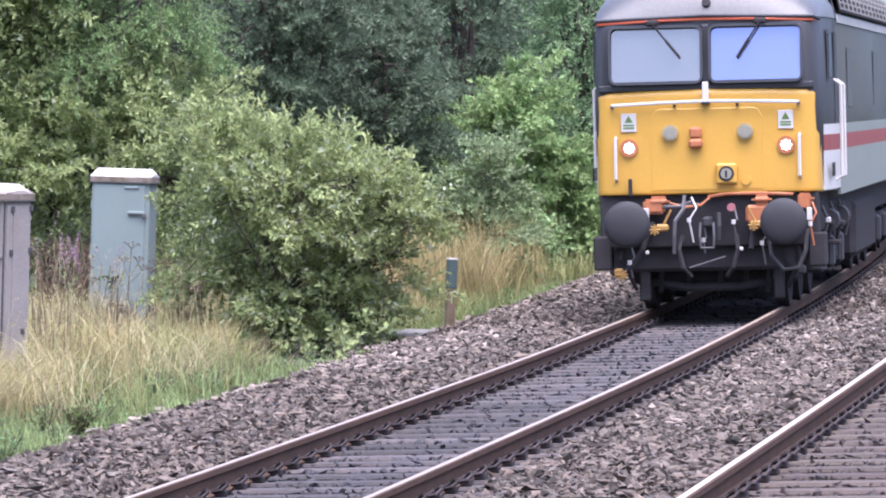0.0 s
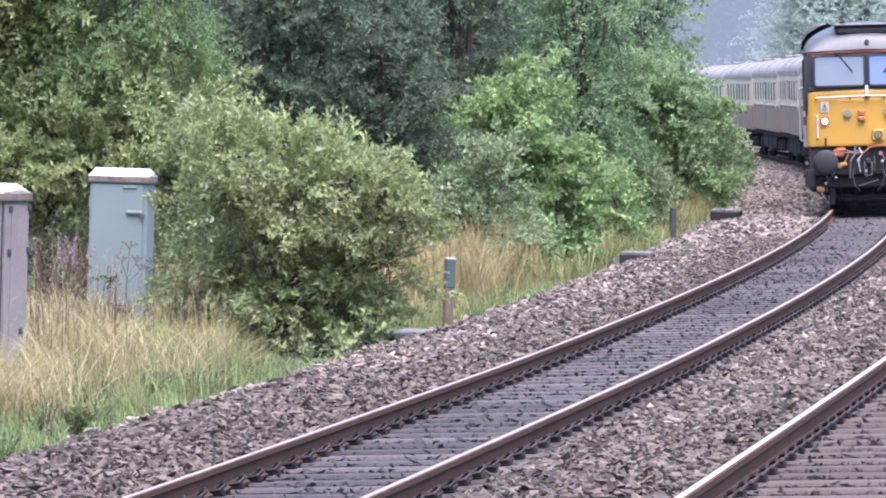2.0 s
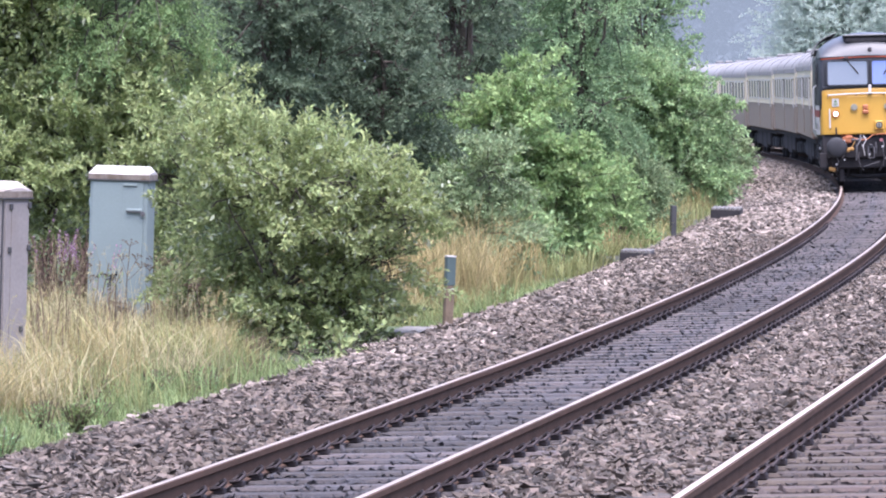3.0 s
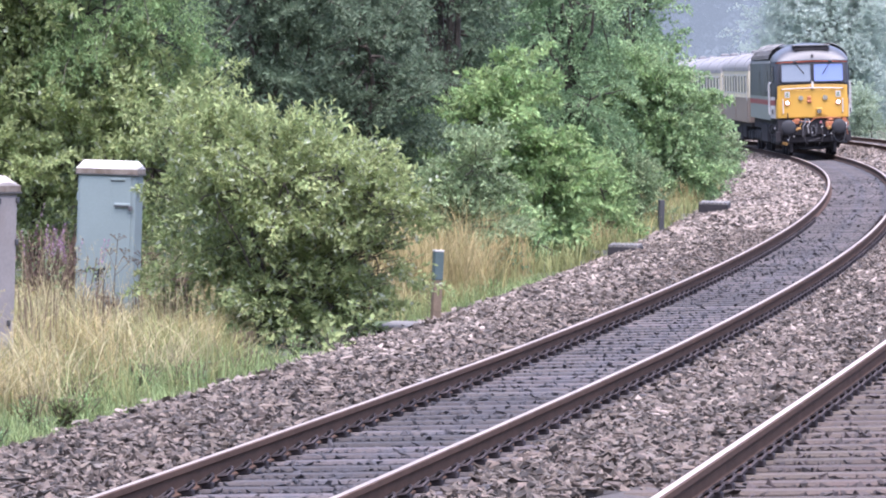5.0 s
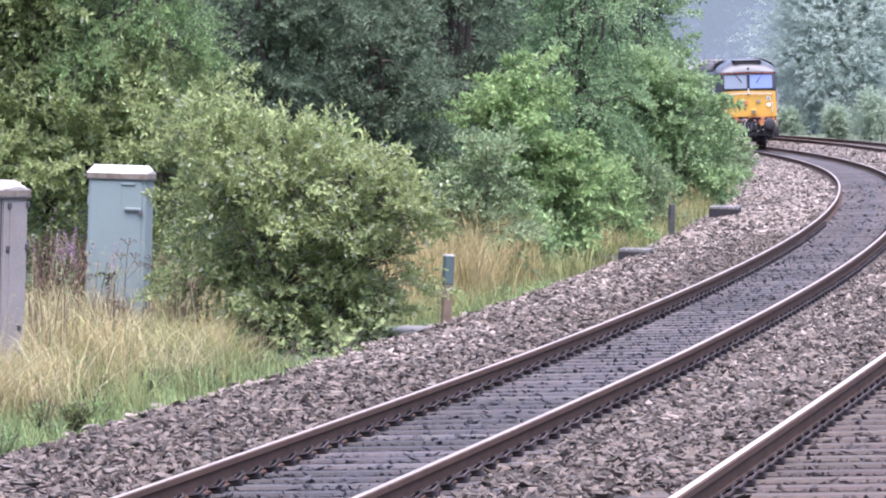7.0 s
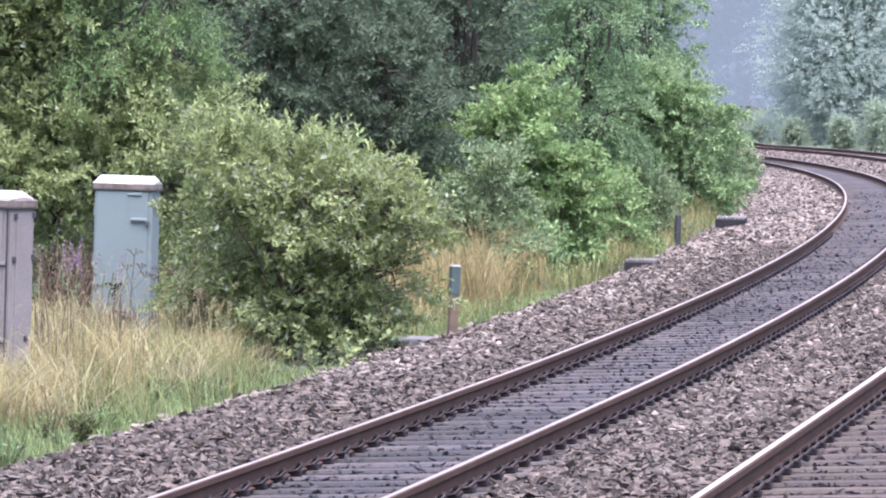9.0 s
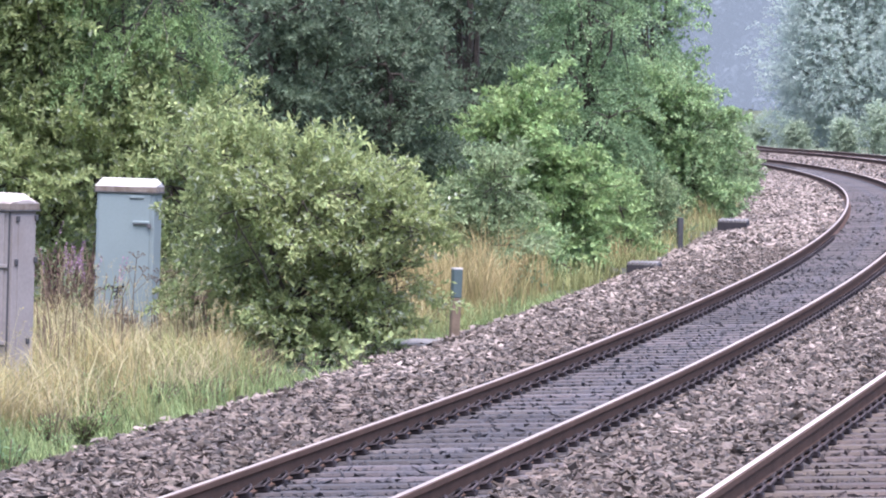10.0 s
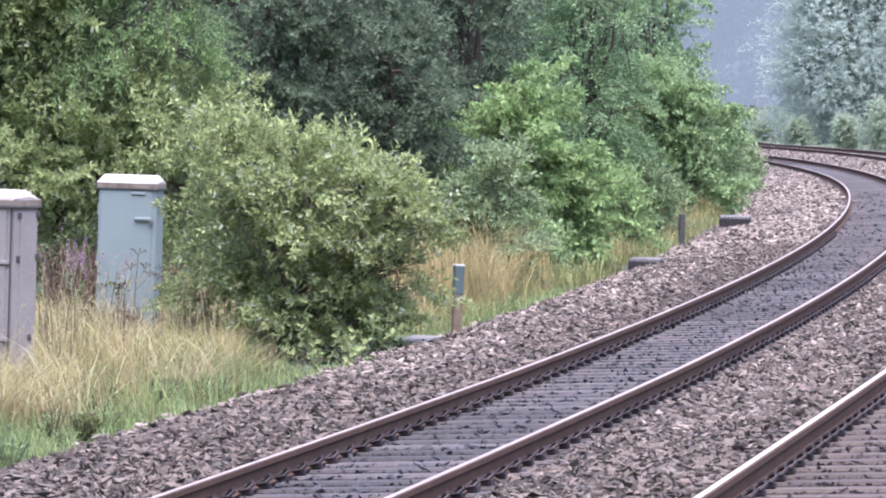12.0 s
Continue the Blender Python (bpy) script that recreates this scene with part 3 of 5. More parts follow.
def bush_boughs():
    """Bare arching boughs and twigs that show through and beside the leaves."""
    random.seed(17)
    b = bmesh.new()
    for x0, y0, z0, x1, y1, z1, r0 in ((0.0, -0.7, 1.5, 0.75, -0.95, 1.72, 0.011), (-0.9, -0.6, 1.6, -0.45, -0.85, 1.78, 0.012), (0.3, -0.3, 0.6, 1.3, -0.5, 1.5, 0.016), (-0.3, -0.5, 0.9, -0.7, -0.9, 1.7, 0.015)):
        limb(b, (x0, y0, z0), (x1, y1, z1), r0, 0.007, 0.05)
    for _ in range(46):
        z = random.uniform(0.1, 1.3)
        x = random.uniform(0.6, 0.9)
        limb(b, (x - 0.3, random.uniform(-0.4, 0.2), z * 0.75), (x + random.uniform(0.3, 0.75) * (0.6 + 0.4 * z), random.uniform(-0.6, 0.3), z + random.uniform(-0.05, 0.35)), 0.009, 0.003, 0.05)
    part("bough", b, M_BARK, BUSH, "thin bare arching twigs")


def bush_sprays():
    """Long leafy sprays that stand out of the bush's top and side."""
    rng = np.random.default_rng(23)
    n = 120
    x = rng.uniform(-1.15, 1.35, n)
    p = np.stack([x, rng.uniform(-0.8, 0.3, n), 2.42 - 0.22 * (x + 0.5) ** 2 + rng.normal(size=n) * 0.08], 1)
    d = unit(np.stack([0.3 + 0.35 * x + 0.35 * rng.normal(size=n), -0.15 + 0.3 * rng.normal(size=n), np.ones(n)], 1))
    v, f = shoot_leaves(p, d, 0.22 + 0.3 * rng.random(n), 14, 0.1, 0.42, 0.12, rng)
    ob = new("spray", raw_mesh("spray", v, f, L_WILLOW))
    ob.parent = BUSH
    ob["label"], ob["kind"] = "upright leafy sprays", "stuff"


bush_boughs()
bush_sprays()
plant("willow_bush", (-4.9, 68.3, -0.3),
      [(-0.9, 0, 1.4, 1.2, 1, 1.3), (0.5, 0, 1.5, 1.2, 1, 1.2), (1.5, -0.3, 1.6, 1.0, 1, 1.1), (-0.8, 0.2, 3.0, 1.0, 1, 1.2), (-0.5, 0.3, 3.8, 0.8, 1, 1.0), (-1.3, 0, 4.4, 1.0, 1, 0.9), (-0.3, -0.3, 4.3, 0.8, 0.8, 0.8), (1.5, -0.2, 2.4, 0.8, 0.8, 0.5)],
      1900, 12, 0.1, 0.45, L_SALLOW, "tall light green willow bush behind the grey cabinet", "bush", 12, 0.34, 0.12, 0.06, 4, 0.7, "", 100, 0.6, 320, 12, 1.0, L_WILLOW_PALE, 0.05)
plant("willow_bush", (-5.75, 69.5, -0.3),
      [(0, 0, 2.6, 0.9, 0.8, 1.0), (0.3, -0.2, 3.6, 0.8, 0.8, 0.8), (-0.4, 0, 4.2, 0.8, 0.8, 0.8), (0.55, -0.2, 4.4, 0.7, 0.7, 0.7), (0.1, 0, 5.0, 0.7, 0.7, 0.6)],
      800, 12, 0.1, 0.45, L_SALLOW, "tall light green willow with long leafy sprays", "bush", 14, 0.36, 0.15, 0.06, 3, 0.7, "", 60, 0.6, 150, 12, 1.1, L_WILLOW_PALE, 0.06)
plant("rowan_tree", (-4.0, 68.2, -0.3),
      [(0, 0, 2.9, 0.65, 0.6, 0.6), (-0.3, 0, 3.6, 0.8, 0.7, 0.6), (0.3, 0.1, 4.2, 0.8, 0.7, 0.6), (0.55, 0, 3.3, 0.55, 0.5, 0.45), (0, 0, 4.9, 0.7, 0.6, 0.6), (-0.5, 0, 4.4, 0.6, 0.6, 0.5)],
      160, 20, 0.075, 0.3, L_ROWAN, "bright green rowan tree with drooping feathered leaves", "tree", 13, 0.42, 0.5, 0.05, 1, 0.6, "", 0, 0.4, 95, 11, 1.3)

# dark wood behind
for i, (x, y, h, w, sd) in enumerate([(-3.2, 84, 8.5, 3.4, 21), (-1.5, 88, 9.5, 3.8, 22), (0.3, 93, 9.5, 3.6, 23), (-5.4, 86, 9, 3.6, 24), (-2.4, 79, 5.0, 2.6, 25), (-0.95, 81, 4.2, 2.4, 26)]):
    plant("dark_tree", (x, y, -0.2), lobes_of(w, h, 9, sd, 0.06), 700, 11, 0.1, 0.5, L_DARK, "dark green leafy tree in the lineside wood", "tree", sd, 0.4, 0.25, 0.12, 1, 0.75,
          "trees of the lineside wood", 0, 0.4, 110, 13, 1.1)
plant("green_shrub", (0.25, 79.0, -0.35),
      [(-0.2, 0, 0.7, 0.6, 0.6, 0.6), (0.4, 0, 0.8, 0.6, 0.6, 0.6), (0.2, 0, 1.3, 0.5, 0.5, 0.45), (0.55, 0, 1.75, 0.4, 0.45, 0.4)],
      340, 11, 0.09, 0.5, L_LIGHT, "mid-green leafy shrub before the dark wood", "shrub", 45, 0.36, 0.25, 0.04, 3, 0.75, "", 6, 0.4, 60, 11, 1.1)
plant("green_shrub", (1.15, 89.0, -0.35),
      [(-0.3, 0, 0.9, 0.85, 0.9, 0.8), (0.65, 0, 0.85, 0.75, 0.9, 0.7), (0, 0, 1.6, 0.85, 0.9, 0.7), (-0.2, 0, 2.3, 0.7, 0.7, 0.6), (0.25, 0.1, 2.8, 0.5, 0.6, 0.5), (1.0, 0, 1.4, 0.6, 0.6, 0.5), (-0.75, 0, 1.4, 0.5, 0.6, 0.5)],
      700, 11, 0.12, 0.55, L_BRIGHT, "bright green leafy shrub at the wood's edge", "shrub", 31, 0.4, 0.25, 0.05, 3, 0.75, "", 20, 0.4, 130, 11, 1.15)
plant("birch_tree", (3.0, 112.0, -0.35), [(0, 0, 1.3, 1.0, 1, 1.1)] + lobes_of(2.9, 8.0, 10, 32, 0.12), 900, 12, 0.085, 0.6, L_BIRCH, "grey-green birch tree with hanging twigs", "tree", 32, 0.5, 0.6, 0.1, 1, 0.7, "", 0, 0.3, 120, 12, 1.2)
plant("green_shrub", (0.9, 98.0, -0.35), [(0, 0, 0.7, 0.8, 0.8, 0.7), (0.5, 0, 1.3, 0.6, 0.7, 0.6), (-0.6, 0, 1.2, 0.6, 0.6, 0.6)], 600, 12, 0.11, 0.5, L_BIRCH, "dull green low shrub in the dry grass", "shrub", 33, 0.32, 0.2, 0.04, 2)
for x, y, w, h, sd, m in ((2.15, 91, 1.5, 1.3, 36, L_BRIGHT), (1.5, 87, 1.0, 0.9, 37, L_LEAFY), (3.3, 101, 1.4, 1.5, 38, L_BRIGHT), (4.3, 112, 1.5, 1.5, 39, L_LIGHT), (0.2, 84, 1.2, 1.2, 40, L_DARK)):
    plant("low_shrub", (x, y, -0.38), lobes_of(w, h, 5, sd, 0.15), 420, 11, 0.1, 0.5, m, "low leafy shrub among the dry grass", "shrub", sd, 0.28, 0.2, 0.03, 3, 0.5, "low shrubs on the verge", 40)
plant("green_shrub", (5.42, 131.0, -0.35),
      [(-0.6, 0, 1.0, 1.3, 1.1, 1.1), (0.5, 0, 0.9, 1.1, 1.1, 1.0), (-0.4, 0, 2.2, 1.2, 1, 1.0), (0.5, 0, 2.0, 1.1, 1, 0.9), (-0.7, 0, 3.1, 0.9, 0.9, 0.7), (0.15, 0, 3.1, 0.8, 0.9, 0.6), (1.25, -0.3, 0.7, 0.55, 0.7, 0.7), (-1.5, 0, 1.6, 0.8, 0.9, 1.2)],
      1500, 11, 0.115, 0.55, L_LEAFY, "light green shrub leaning over the ballast", "shrub", 34, 0.4, 0.25, 0.06, 4, 0.7, "", 40, 0.4, 170, 12, 1.0)
plant("green_shrub", (7.9, 158.0, -0.35), [(-0.5, 0, 0.9, 1.1, 1, 1.0), (0.4, 0, 0.8, 0.9, 1, 0.9), (-0.4, 0, 1.9, 0.9, 0.9, 0.8)], 700, 12, 0.15, 0.55, L_LIGHT, "pale green shrub beside the far ballast", "shrub", 35, 0.4, 0.2, 0.06, 3)
# Lighter L_BIRCH leaves on these dark trees paint the haze over them.
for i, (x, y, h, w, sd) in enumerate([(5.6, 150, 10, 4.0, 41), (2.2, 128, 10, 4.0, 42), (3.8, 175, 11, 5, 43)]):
    plant("dark_tree", (x, y, -0.2), lobes_of(w, h, 9, sd, 0.06), 700, 11, 0.14, 0.5, L_BIRCH, "tall tree in the lineside wood, haze in its lighter leaf colour", "tree", sd, 0.5, 0.35, 0.12, 1, 0.7,
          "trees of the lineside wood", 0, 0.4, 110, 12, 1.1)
deep = plant("dark_tree", (-8, 92, 0), lobes_of(5.0, 10, 9, 44, 0.05), 1100, 12, 0.17, 0.55, L_DARK, "dark green tree deep in the wood", "tree", 44, 0.5, 0.2, 0.14, 1, 0.6, "trees of the lineside wood")
for k, (x, y, a) in enumerate([(-3.8, 101, 40), (-6.2, 99, 10), (-4.6, 93, 170), (-8.5, 96, 80), (-2, 104, 220), (-0.2, 108, 120), (3.5, 140, 75), (0.0, 150, 200), (-7.5, 78, 250), (-10, 110, 300), (4.5, 195, 20), (6.5, 215, 140), (3, 240, 260)]):
    copy_thing(deep, Matrix.Translation((x, y, ground_at(x, y))) @ pose(0, 0, 0, 0, 0, a))

# far side, beyond the curve: distance haze is painted into the pale leaf colours
far = plant("far_willow_tree", (23.8, 322, 0.3), lobes_of(9.5, 13, 22, 51, 0.14), 13500, 13, 0.16, 0.6, L_HAZED_TREE, "tree beyond the curve, haze painted into its pale leaves", "tree", 51, 0.8, 0.25, 0.2, 1, 0.4, facing=0.6)
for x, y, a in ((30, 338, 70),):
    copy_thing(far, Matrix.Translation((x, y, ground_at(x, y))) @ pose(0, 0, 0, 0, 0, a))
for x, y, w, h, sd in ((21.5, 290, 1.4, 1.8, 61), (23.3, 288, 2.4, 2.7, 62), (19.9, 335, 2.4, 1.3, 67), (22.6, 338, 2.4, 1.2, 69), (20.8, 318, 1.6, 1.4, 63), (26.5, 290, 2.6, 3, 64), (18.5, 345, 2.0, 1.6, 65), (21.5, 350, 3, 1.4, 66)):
    plant("far_bush", (x, y, 0.15), lobes_of(w, h, 5, sd, 0.1), 600, 11, 0.14, 0.5, L_HAZED_VERGE, "green bush beside the far track, paled with painted haze", "bush", sd, 0.4, 0.15, 0.04, 3)


# ---------- grass and weeds ----------
def blades(name, s, lat, height, width, material, label, rng, lean=0.28):
    """Bent grass blades rooted at s, lat."""
    n = len(s)
    height = height * (0.65 + 0.7 * (0.5 + 0.5 * np.sin(s * 2.9 + 1.7 * lat) * np.sin(lat * 3.3 - s)))
    height = height * np.interp(s, (24, 29, 36, 39), (1.12, 0.72, 0.68, 1.0))
    z = np.interp(lat, LAT_P, GROUND_P)
    z = np.where(lat > -2.85, np.interp(lat, BED_LAT, BED_Z), z) - 0.03
    b = line(s, lat, z)
    a = 4 * np.sin(s * 1.3 + lat * 2.1) + rng.normal(size=n) * 1.3
    out = np.stack([np.cos(a), np.sin(a), np.zeros(n)], 1)
    side = np.stack([-np.sin(a), np.cos(a), np.zeros(n)], 1)
    k = (lean * rng.random(n) * height)[:, None]
    h = height[:, None] * np.array([0, 0, 1.0])
    w = (width * (0.6 + 0.8 * rng.random(n)))[:, None] * side
    p1, p2, p3 = b + h * 0.42 + out * k * 0.2, b + h * 0.78 + out * k * 0.65, b + h * 0.95 + out * k * 1.35
    v = np.stack([b - w, b + w, p1 + w * 0.9, p1 - w * 0.9, p2 + w * 0.65, p2 - w * 0.65, p3], 1).reshape(-1, 3)
    f = (np.array([(0, 1, 2), (0, 2, 3), (3, 2, 4), (3, 4, 5), (5, 4, 6)])[None] + 7 * np.arange(n)[:, None, None]).reshape(-1, 3)
    ob = new(name, raw_mesh(name, v, f, material))
    return tagged(ob, label, "grass", kind="stuff")


def clear_of_bush(s, lat):
    """The ground right under the willow bush is bare."""
    ok = (s < 27) | (s > 36) | (lat < -4.4)
    return s[ok], lat[ok]


def tufted(n, s_span, lat_span, tufts, spread, rng):
    cs = rng.uniform(*s_span, tufts)
    cl = rng.uniform(*lat_span, tufts)
    i = rng.integers(0, tufts, n)
    return clear_of_bush(cs[i] + rng.normal(size=n) * spread * 1.6, np.minimum(cl[i] + rng.normal(size=n) * spread, -2.72 + 0.12 * rng.random(n)))


def grass():
    rng = np.random.default_rng(8)
    s, l = tufted(21000, (16, 42), (-7.8, -3.5), 150, 0.17, rng)
    blades("dry_grass", s, l, 0.2 + 0.42 * rng.random(len(s)), 0.0048, L_STRAW, "dry straw-coloured tall grass round the cabinets", rng, 0.9)
    s, l = tufted(20000, (7, 40), (-7.0, -2.85), 300, 0.2, rng)
    blades("green_grass", s, l, 0.1 + 0.3 * rng.random(len(s)), 0.0042, L_GRASS, "green grass and weeds on the verge", rng, 0.9)
    s, l = tufted(10500, (38, 55), (-6.2, -3.4), 80, 0.15, rng)
    blades("dry_grass", s, l, 0.5 + 0.7 * rng.random(len(s)), 0.0055, L_STRAW, "tall dry grass behind the marker post", rng, 0.7)
    s, l = tufted(11000, (38, 130), (-5.5, -3.0), 300, 0.16, rng)
    blades("green_grass", s, l, 0.12 + 0.35 * rng.random(len(s)) ** 1.6, 0.008, L_OLIVE, "green grass along the ballast edge", rng, 0.7)
    s, l = tufted(3800, (56, 125), (-5.0, -3.3), 60, 0.2, rng)
    blades("dry_grass", s, l, 0.2 + 0.4 * rng.random(len(s)), 0.01, L_STRAW, "dry yellow grass under the shrubs", rng, 0.6)
    # Far blades take the haze-lightened leaf colour too.
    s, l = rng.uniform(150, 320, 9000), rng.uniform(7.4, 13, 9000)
    blades("far_grass", s, l, 0.12 + 0.4 * rng.random(9000), 0.02, L_HAZED_VERGE, "grass beside the far track, paled with painted haze", rng, 0.5)
    s, l = tufted(19000, (5, 50), (-4.2, -2.75), 800, 0.12, rng)
    blades("short_grass", s, l, 0.06 + 0.14 * rng.random(len(s)), 0.006, L_GRASS, "short green grass along the ballast edge", rng, 1.2)
    s, l = tufted(350, (22, 34), (-6.4, -5.0), 14, 0.25, rng)
    blades("dead_stems", s, l, 0.45 + 0.5 * rng.random(len(s)), 0.007, L_DEAD, "red-brown dead weed stems", rng, 0.4)


def bent_grass():
    """Long bleached and olive blades leaning all ways among the tufts."""
    rng = np.random.default_rng(19)
    s, l = tufted(6500, (14, 40), (-7.5, -3.2), 80, 0.2, rng)
    blades("bent_grass", s, l, 0.28 + 0.36 * rng.random(len(s)), 0.0048, L_OLIVE, "olive green long grass bent over", rng, 1.5)
    s, l = tufted(7000, (15, 42), (-7.8, -3.4), 70, 0.18, rng)
    blades("bent_grass", s, l, 0.32 + 0.42 * rng.random(len(s)), 0.0048, L_BLEACHED, "bleached pale long grass bent over", rng, 1.4)


def seed_grass():
    """Flowering stems with nodding seed heads."""
    rng = np.random.default_rng(29)
    s, l = tufted(420, (16, 42), (-7.5, -3.1), 120, 0.2, rng)
    n = len(s)
    root = line(s, l, np.interp(l, LAT_P, GROUND_P) - 0.03)
    h = 0.6 + 0.45 * rng.random(n)
    a = rng.random(n) * 6.28
    out = np.stack([np.cos(a), np.sin(a), 0 * a], 1)
    side = np.stack([-np.sin(a), np.cos(a), 0 * a], 1)
    up = np.array([0, 0, 1.0])
    bend = (h * (0.08 + 0.3 * rng.random(n)))[:, None]
    p1, p2 = root + up * (h * 0.5)[:, None] + out * bend * 0.3, root + up * h[:, None] + out * bend
    w = 0.0026 * side
    v = np.stack([root - w, root + w, p1 + w, p1 - w, p2 + w * 0.6, p2 - w * 0.6], 1).reshape(-1, 3)
    f = (np.array([(0, 1, 2), (0, 2, 3), (3, 2, 4), (3, 4, 5)])[None] + 6 * np.arange(n)[:, None, None]).reshape(-1, 3)
    d = unit(p2 - p1 + out * 0.1)
    v2, f2 = shoot_leaves(p2 - d * 0.02, d, 0.1 + 0.12 * rng.random(n), 12, 0.03, 0.3, 0.35, rng)
    ob = new("seed_grass", raw_mesh("seed_grass", np.concatenate([v, v2]), np.concatenate([f, f2 + len(v)]), L_BLEACHED))
    tagged(ob, "tall bleached grass stems with nodding seed heads", "grass", kind="stuff")


grass()
bent_grass()
seed_grass()


def weed(name, where, h, n, material, label, seed, leaf=0.07):
    """A leafy weed: shoots from one root."""
    rng = np.random.default_rng(seed)
    top = empty(name, Matrix.Translation(where))
    tagged(top, label, "plant", "weeds on the verge")
    bm = bmesh.new()
    d = unit(rng.normal(size=(n, 3)) * np.array([0.35, 0.35, 0.1]) + np.array([0, 0, 1]))
    for k in range(n):
        tube([(0, 0, 0), tuple(d[k] * h * 0.5), tuple(d[k] * h)], 0.006, 4, bm)
    part("stem", bm, L_DEAD, top)["kind"] = "stuff"
    v, f = shoot_leaves(np.zeros((n, 3)), d, np.full(n, h), 16, leaf, 0.35, 0.1, rng)
    ob = new("leaves", raw_mesh("leaves", v, f, material))
    ob.parent = top
    return top


plant("bramble", tuple(line(26.6, -2.75, 0)), [(0, 0, 0.22, 0.4, 0.35, 0.2), (0.3, 0, 0.3, 0.3, 0.3, 0.2), (-0.35, 0, 0.18, 0.3, 0.3, 0.16)], 20, 9, 0.085, 0.75, L_WILLOW, "pale round-leaved bramble under the bush", "bush", 68, 0.25, 0.1, 0.012, 3)
weed("dock_weed", tuple(line(15.2, -3.05, -0.52)), 0.28, 26, L_GRASS, "leafy green dock at the ballast edge", 131, 0.07)
weed("yellow_weed", tuple(line(19.6, -2.95, -0.5)), 0.2, 10, L_OLIVE, "yellow-green low weed at the ballast edge", 132, 0.06)
WEEDS = [(random.uniform(12, 34), random.uniform(-5.5, -3.0), random.uniform(0.15, 0.4), random.choice((L_GRASS, L_BIRCH, L_DEAD, L_BRIGHT))) for _ in range(16)]
for k, (s, lat, h, m) in enumerate(WEEDS + [(17.0, -3.3, 0.3, L_BRIGHT), (19.0, -3.7, 0.4, L_GRASS), (24.5, -4.0, 0.35, L_GRASS), (13.0, -3.2, 0.2, L_BRIGHT), (21.0, -4.4, 0.45, L_BIRCH), (27.5, -3.2, 0.3, L_BRIGHT),
                                    (28.5, -2.95, 0.35, L_LIGHT), (10.5, -2.9, 0.15, L_BRIGHT), (38.5, -3.2, 0.3, L_GRASS), (44, -3.1, 0.3, L_BRIGHT)]):
    weed("verge_weed", tuple(line(s, lat, float(np.interp(lat, LAT_P, GROUND_P)) - 0.02)), h, 9, m, "leafy green weed in the verge grass", 70 + k)
rw = random.Random(61)
for k in range(34):
    s = rw.uniform(11, 26)
    lat = rw.uniform(-4.4, -3.0)
    weed("verge_weed", tuple(line(s, lat, float(np.interp(lat, LAT_P, GROUND_P)) - 0.02)), rw.uniform(0.16, 0.36), 14, rw.choice((L_GRASS, L_BRIGHT, L_LEAFY, L_OLIVE)), "leafy green weed in the verge grass", 500 + k, 0.05)
for k, (x, y, h) in enumerate([(-4.75, 64.2, 1.15), (-4.55, 63.6, 1.0), (-4.95, 65.0, 1.3), (-4.35, 63.2, 1.05), (-3.95, 62.8, 0.95)]):
    base = weed("rosebay_willowherb", (x, y, -0.58), h * 0.8 + 0.15, 5, L_DEAD if k % 2 else L_LIGHT, "rosebay willowherb with faded pink flower spikes", 90 + k, 0.08)
    rng = np.random.default_rng(190 + k)
    d = unit(rng.normal(size=(5, 3)) * np.array([0.3, 0.3, 0.1]) + np.array([0, 0, 1]))
    v, f = shoot_leaves(d * (h * 0.72 + 0.14), d, np.full(5, h * 0.34), 16, 0.035, 0.8, 0.0, rng)
    ob = new("blossom", raw_mesh("blossom", v, f, L_PINK))
    ob.parent = base
    ob["label"], ob["kind"] = "faded pink flower spikes", "stuff"


for k in range(9):
    r = random.Random(400 + k)
    x, y = r.uniform(-4.75, -3.95), r.uniform(64.6, 66.0)
    weed("seeding_willowherb", (x, y, ground_at(x, y)), r.uniform(0.8, 1.05), 8, L_RUSSET, "faded red-brown seeding willowherb between the cabinets", 400 + k, 0.07)


# ---------- lineside equipment ----------
def location_case(m, w, d, h, body_mat, label, lid_mat):
    """A trackside equipment cabinet: body, plinth, gabled lid with a stained fascia, drip edge, door."""
    top = empty("equipment_cabinet", m)
    tagged(top, label, "cabinet", "trackside cabinets")
    part("body", box(-w / 2, w / 2, -d / 2, d / 2, -0.1, h, 0.012), body_mat, top)
    y, e = -d / 2, 0.022
    part("plinth", box(-w / 2 - 0.03, w / 2 + 0.03, y - 0.03, d / 2 + 0.03, -0.2, 0.1, 0.01), M_CONC, top, "grey concrete plinth")
    gable = lambda x, k: [(x, y - e, h + 0.062), (x, y + 0.02, h + 0.062 + 0.03 * k), (x, -0.05, h + 0.062 + 0.095 * k), (x, 0.05, h + 0.062 + 0.095 * k), (x, d / 2 - 0.02, h + 0.062 + 0.03 * k), (x, d / 2 + e, h + 0.062)]
    lid = part("lid", loft([gable(-w / 2 - e, 0.35), gable(-w / 2 + 0.03, 1), gable(w / 2 - 0.03, 1), gable(w / 2 + e, 0.35)]), lid_mat, top, "weathered pale gabled lid")
    part("fascia", box(-w / 2 - e, w / 2 + e, y - e, d / 2 + e, h, h + 0.062, 0.004), M_LIDRIM, lid, "fascia streaked brown with dirt")
    part("drip_edge", box(-w / 2 - e - 0.012, w / 2 + e + 0.012, y - e - 0.012, d / 2 + e + 0.012, h - 0.014, h - 0.001, 0.003), M_IRON, lid)
    door = part("door", box(-w / 2 + 0.03, w / 2 - 0.05, y - 0.014, y - 0.002, 0.14, h - 0.03, 0.005), body_mat, top)
    return top, door, y


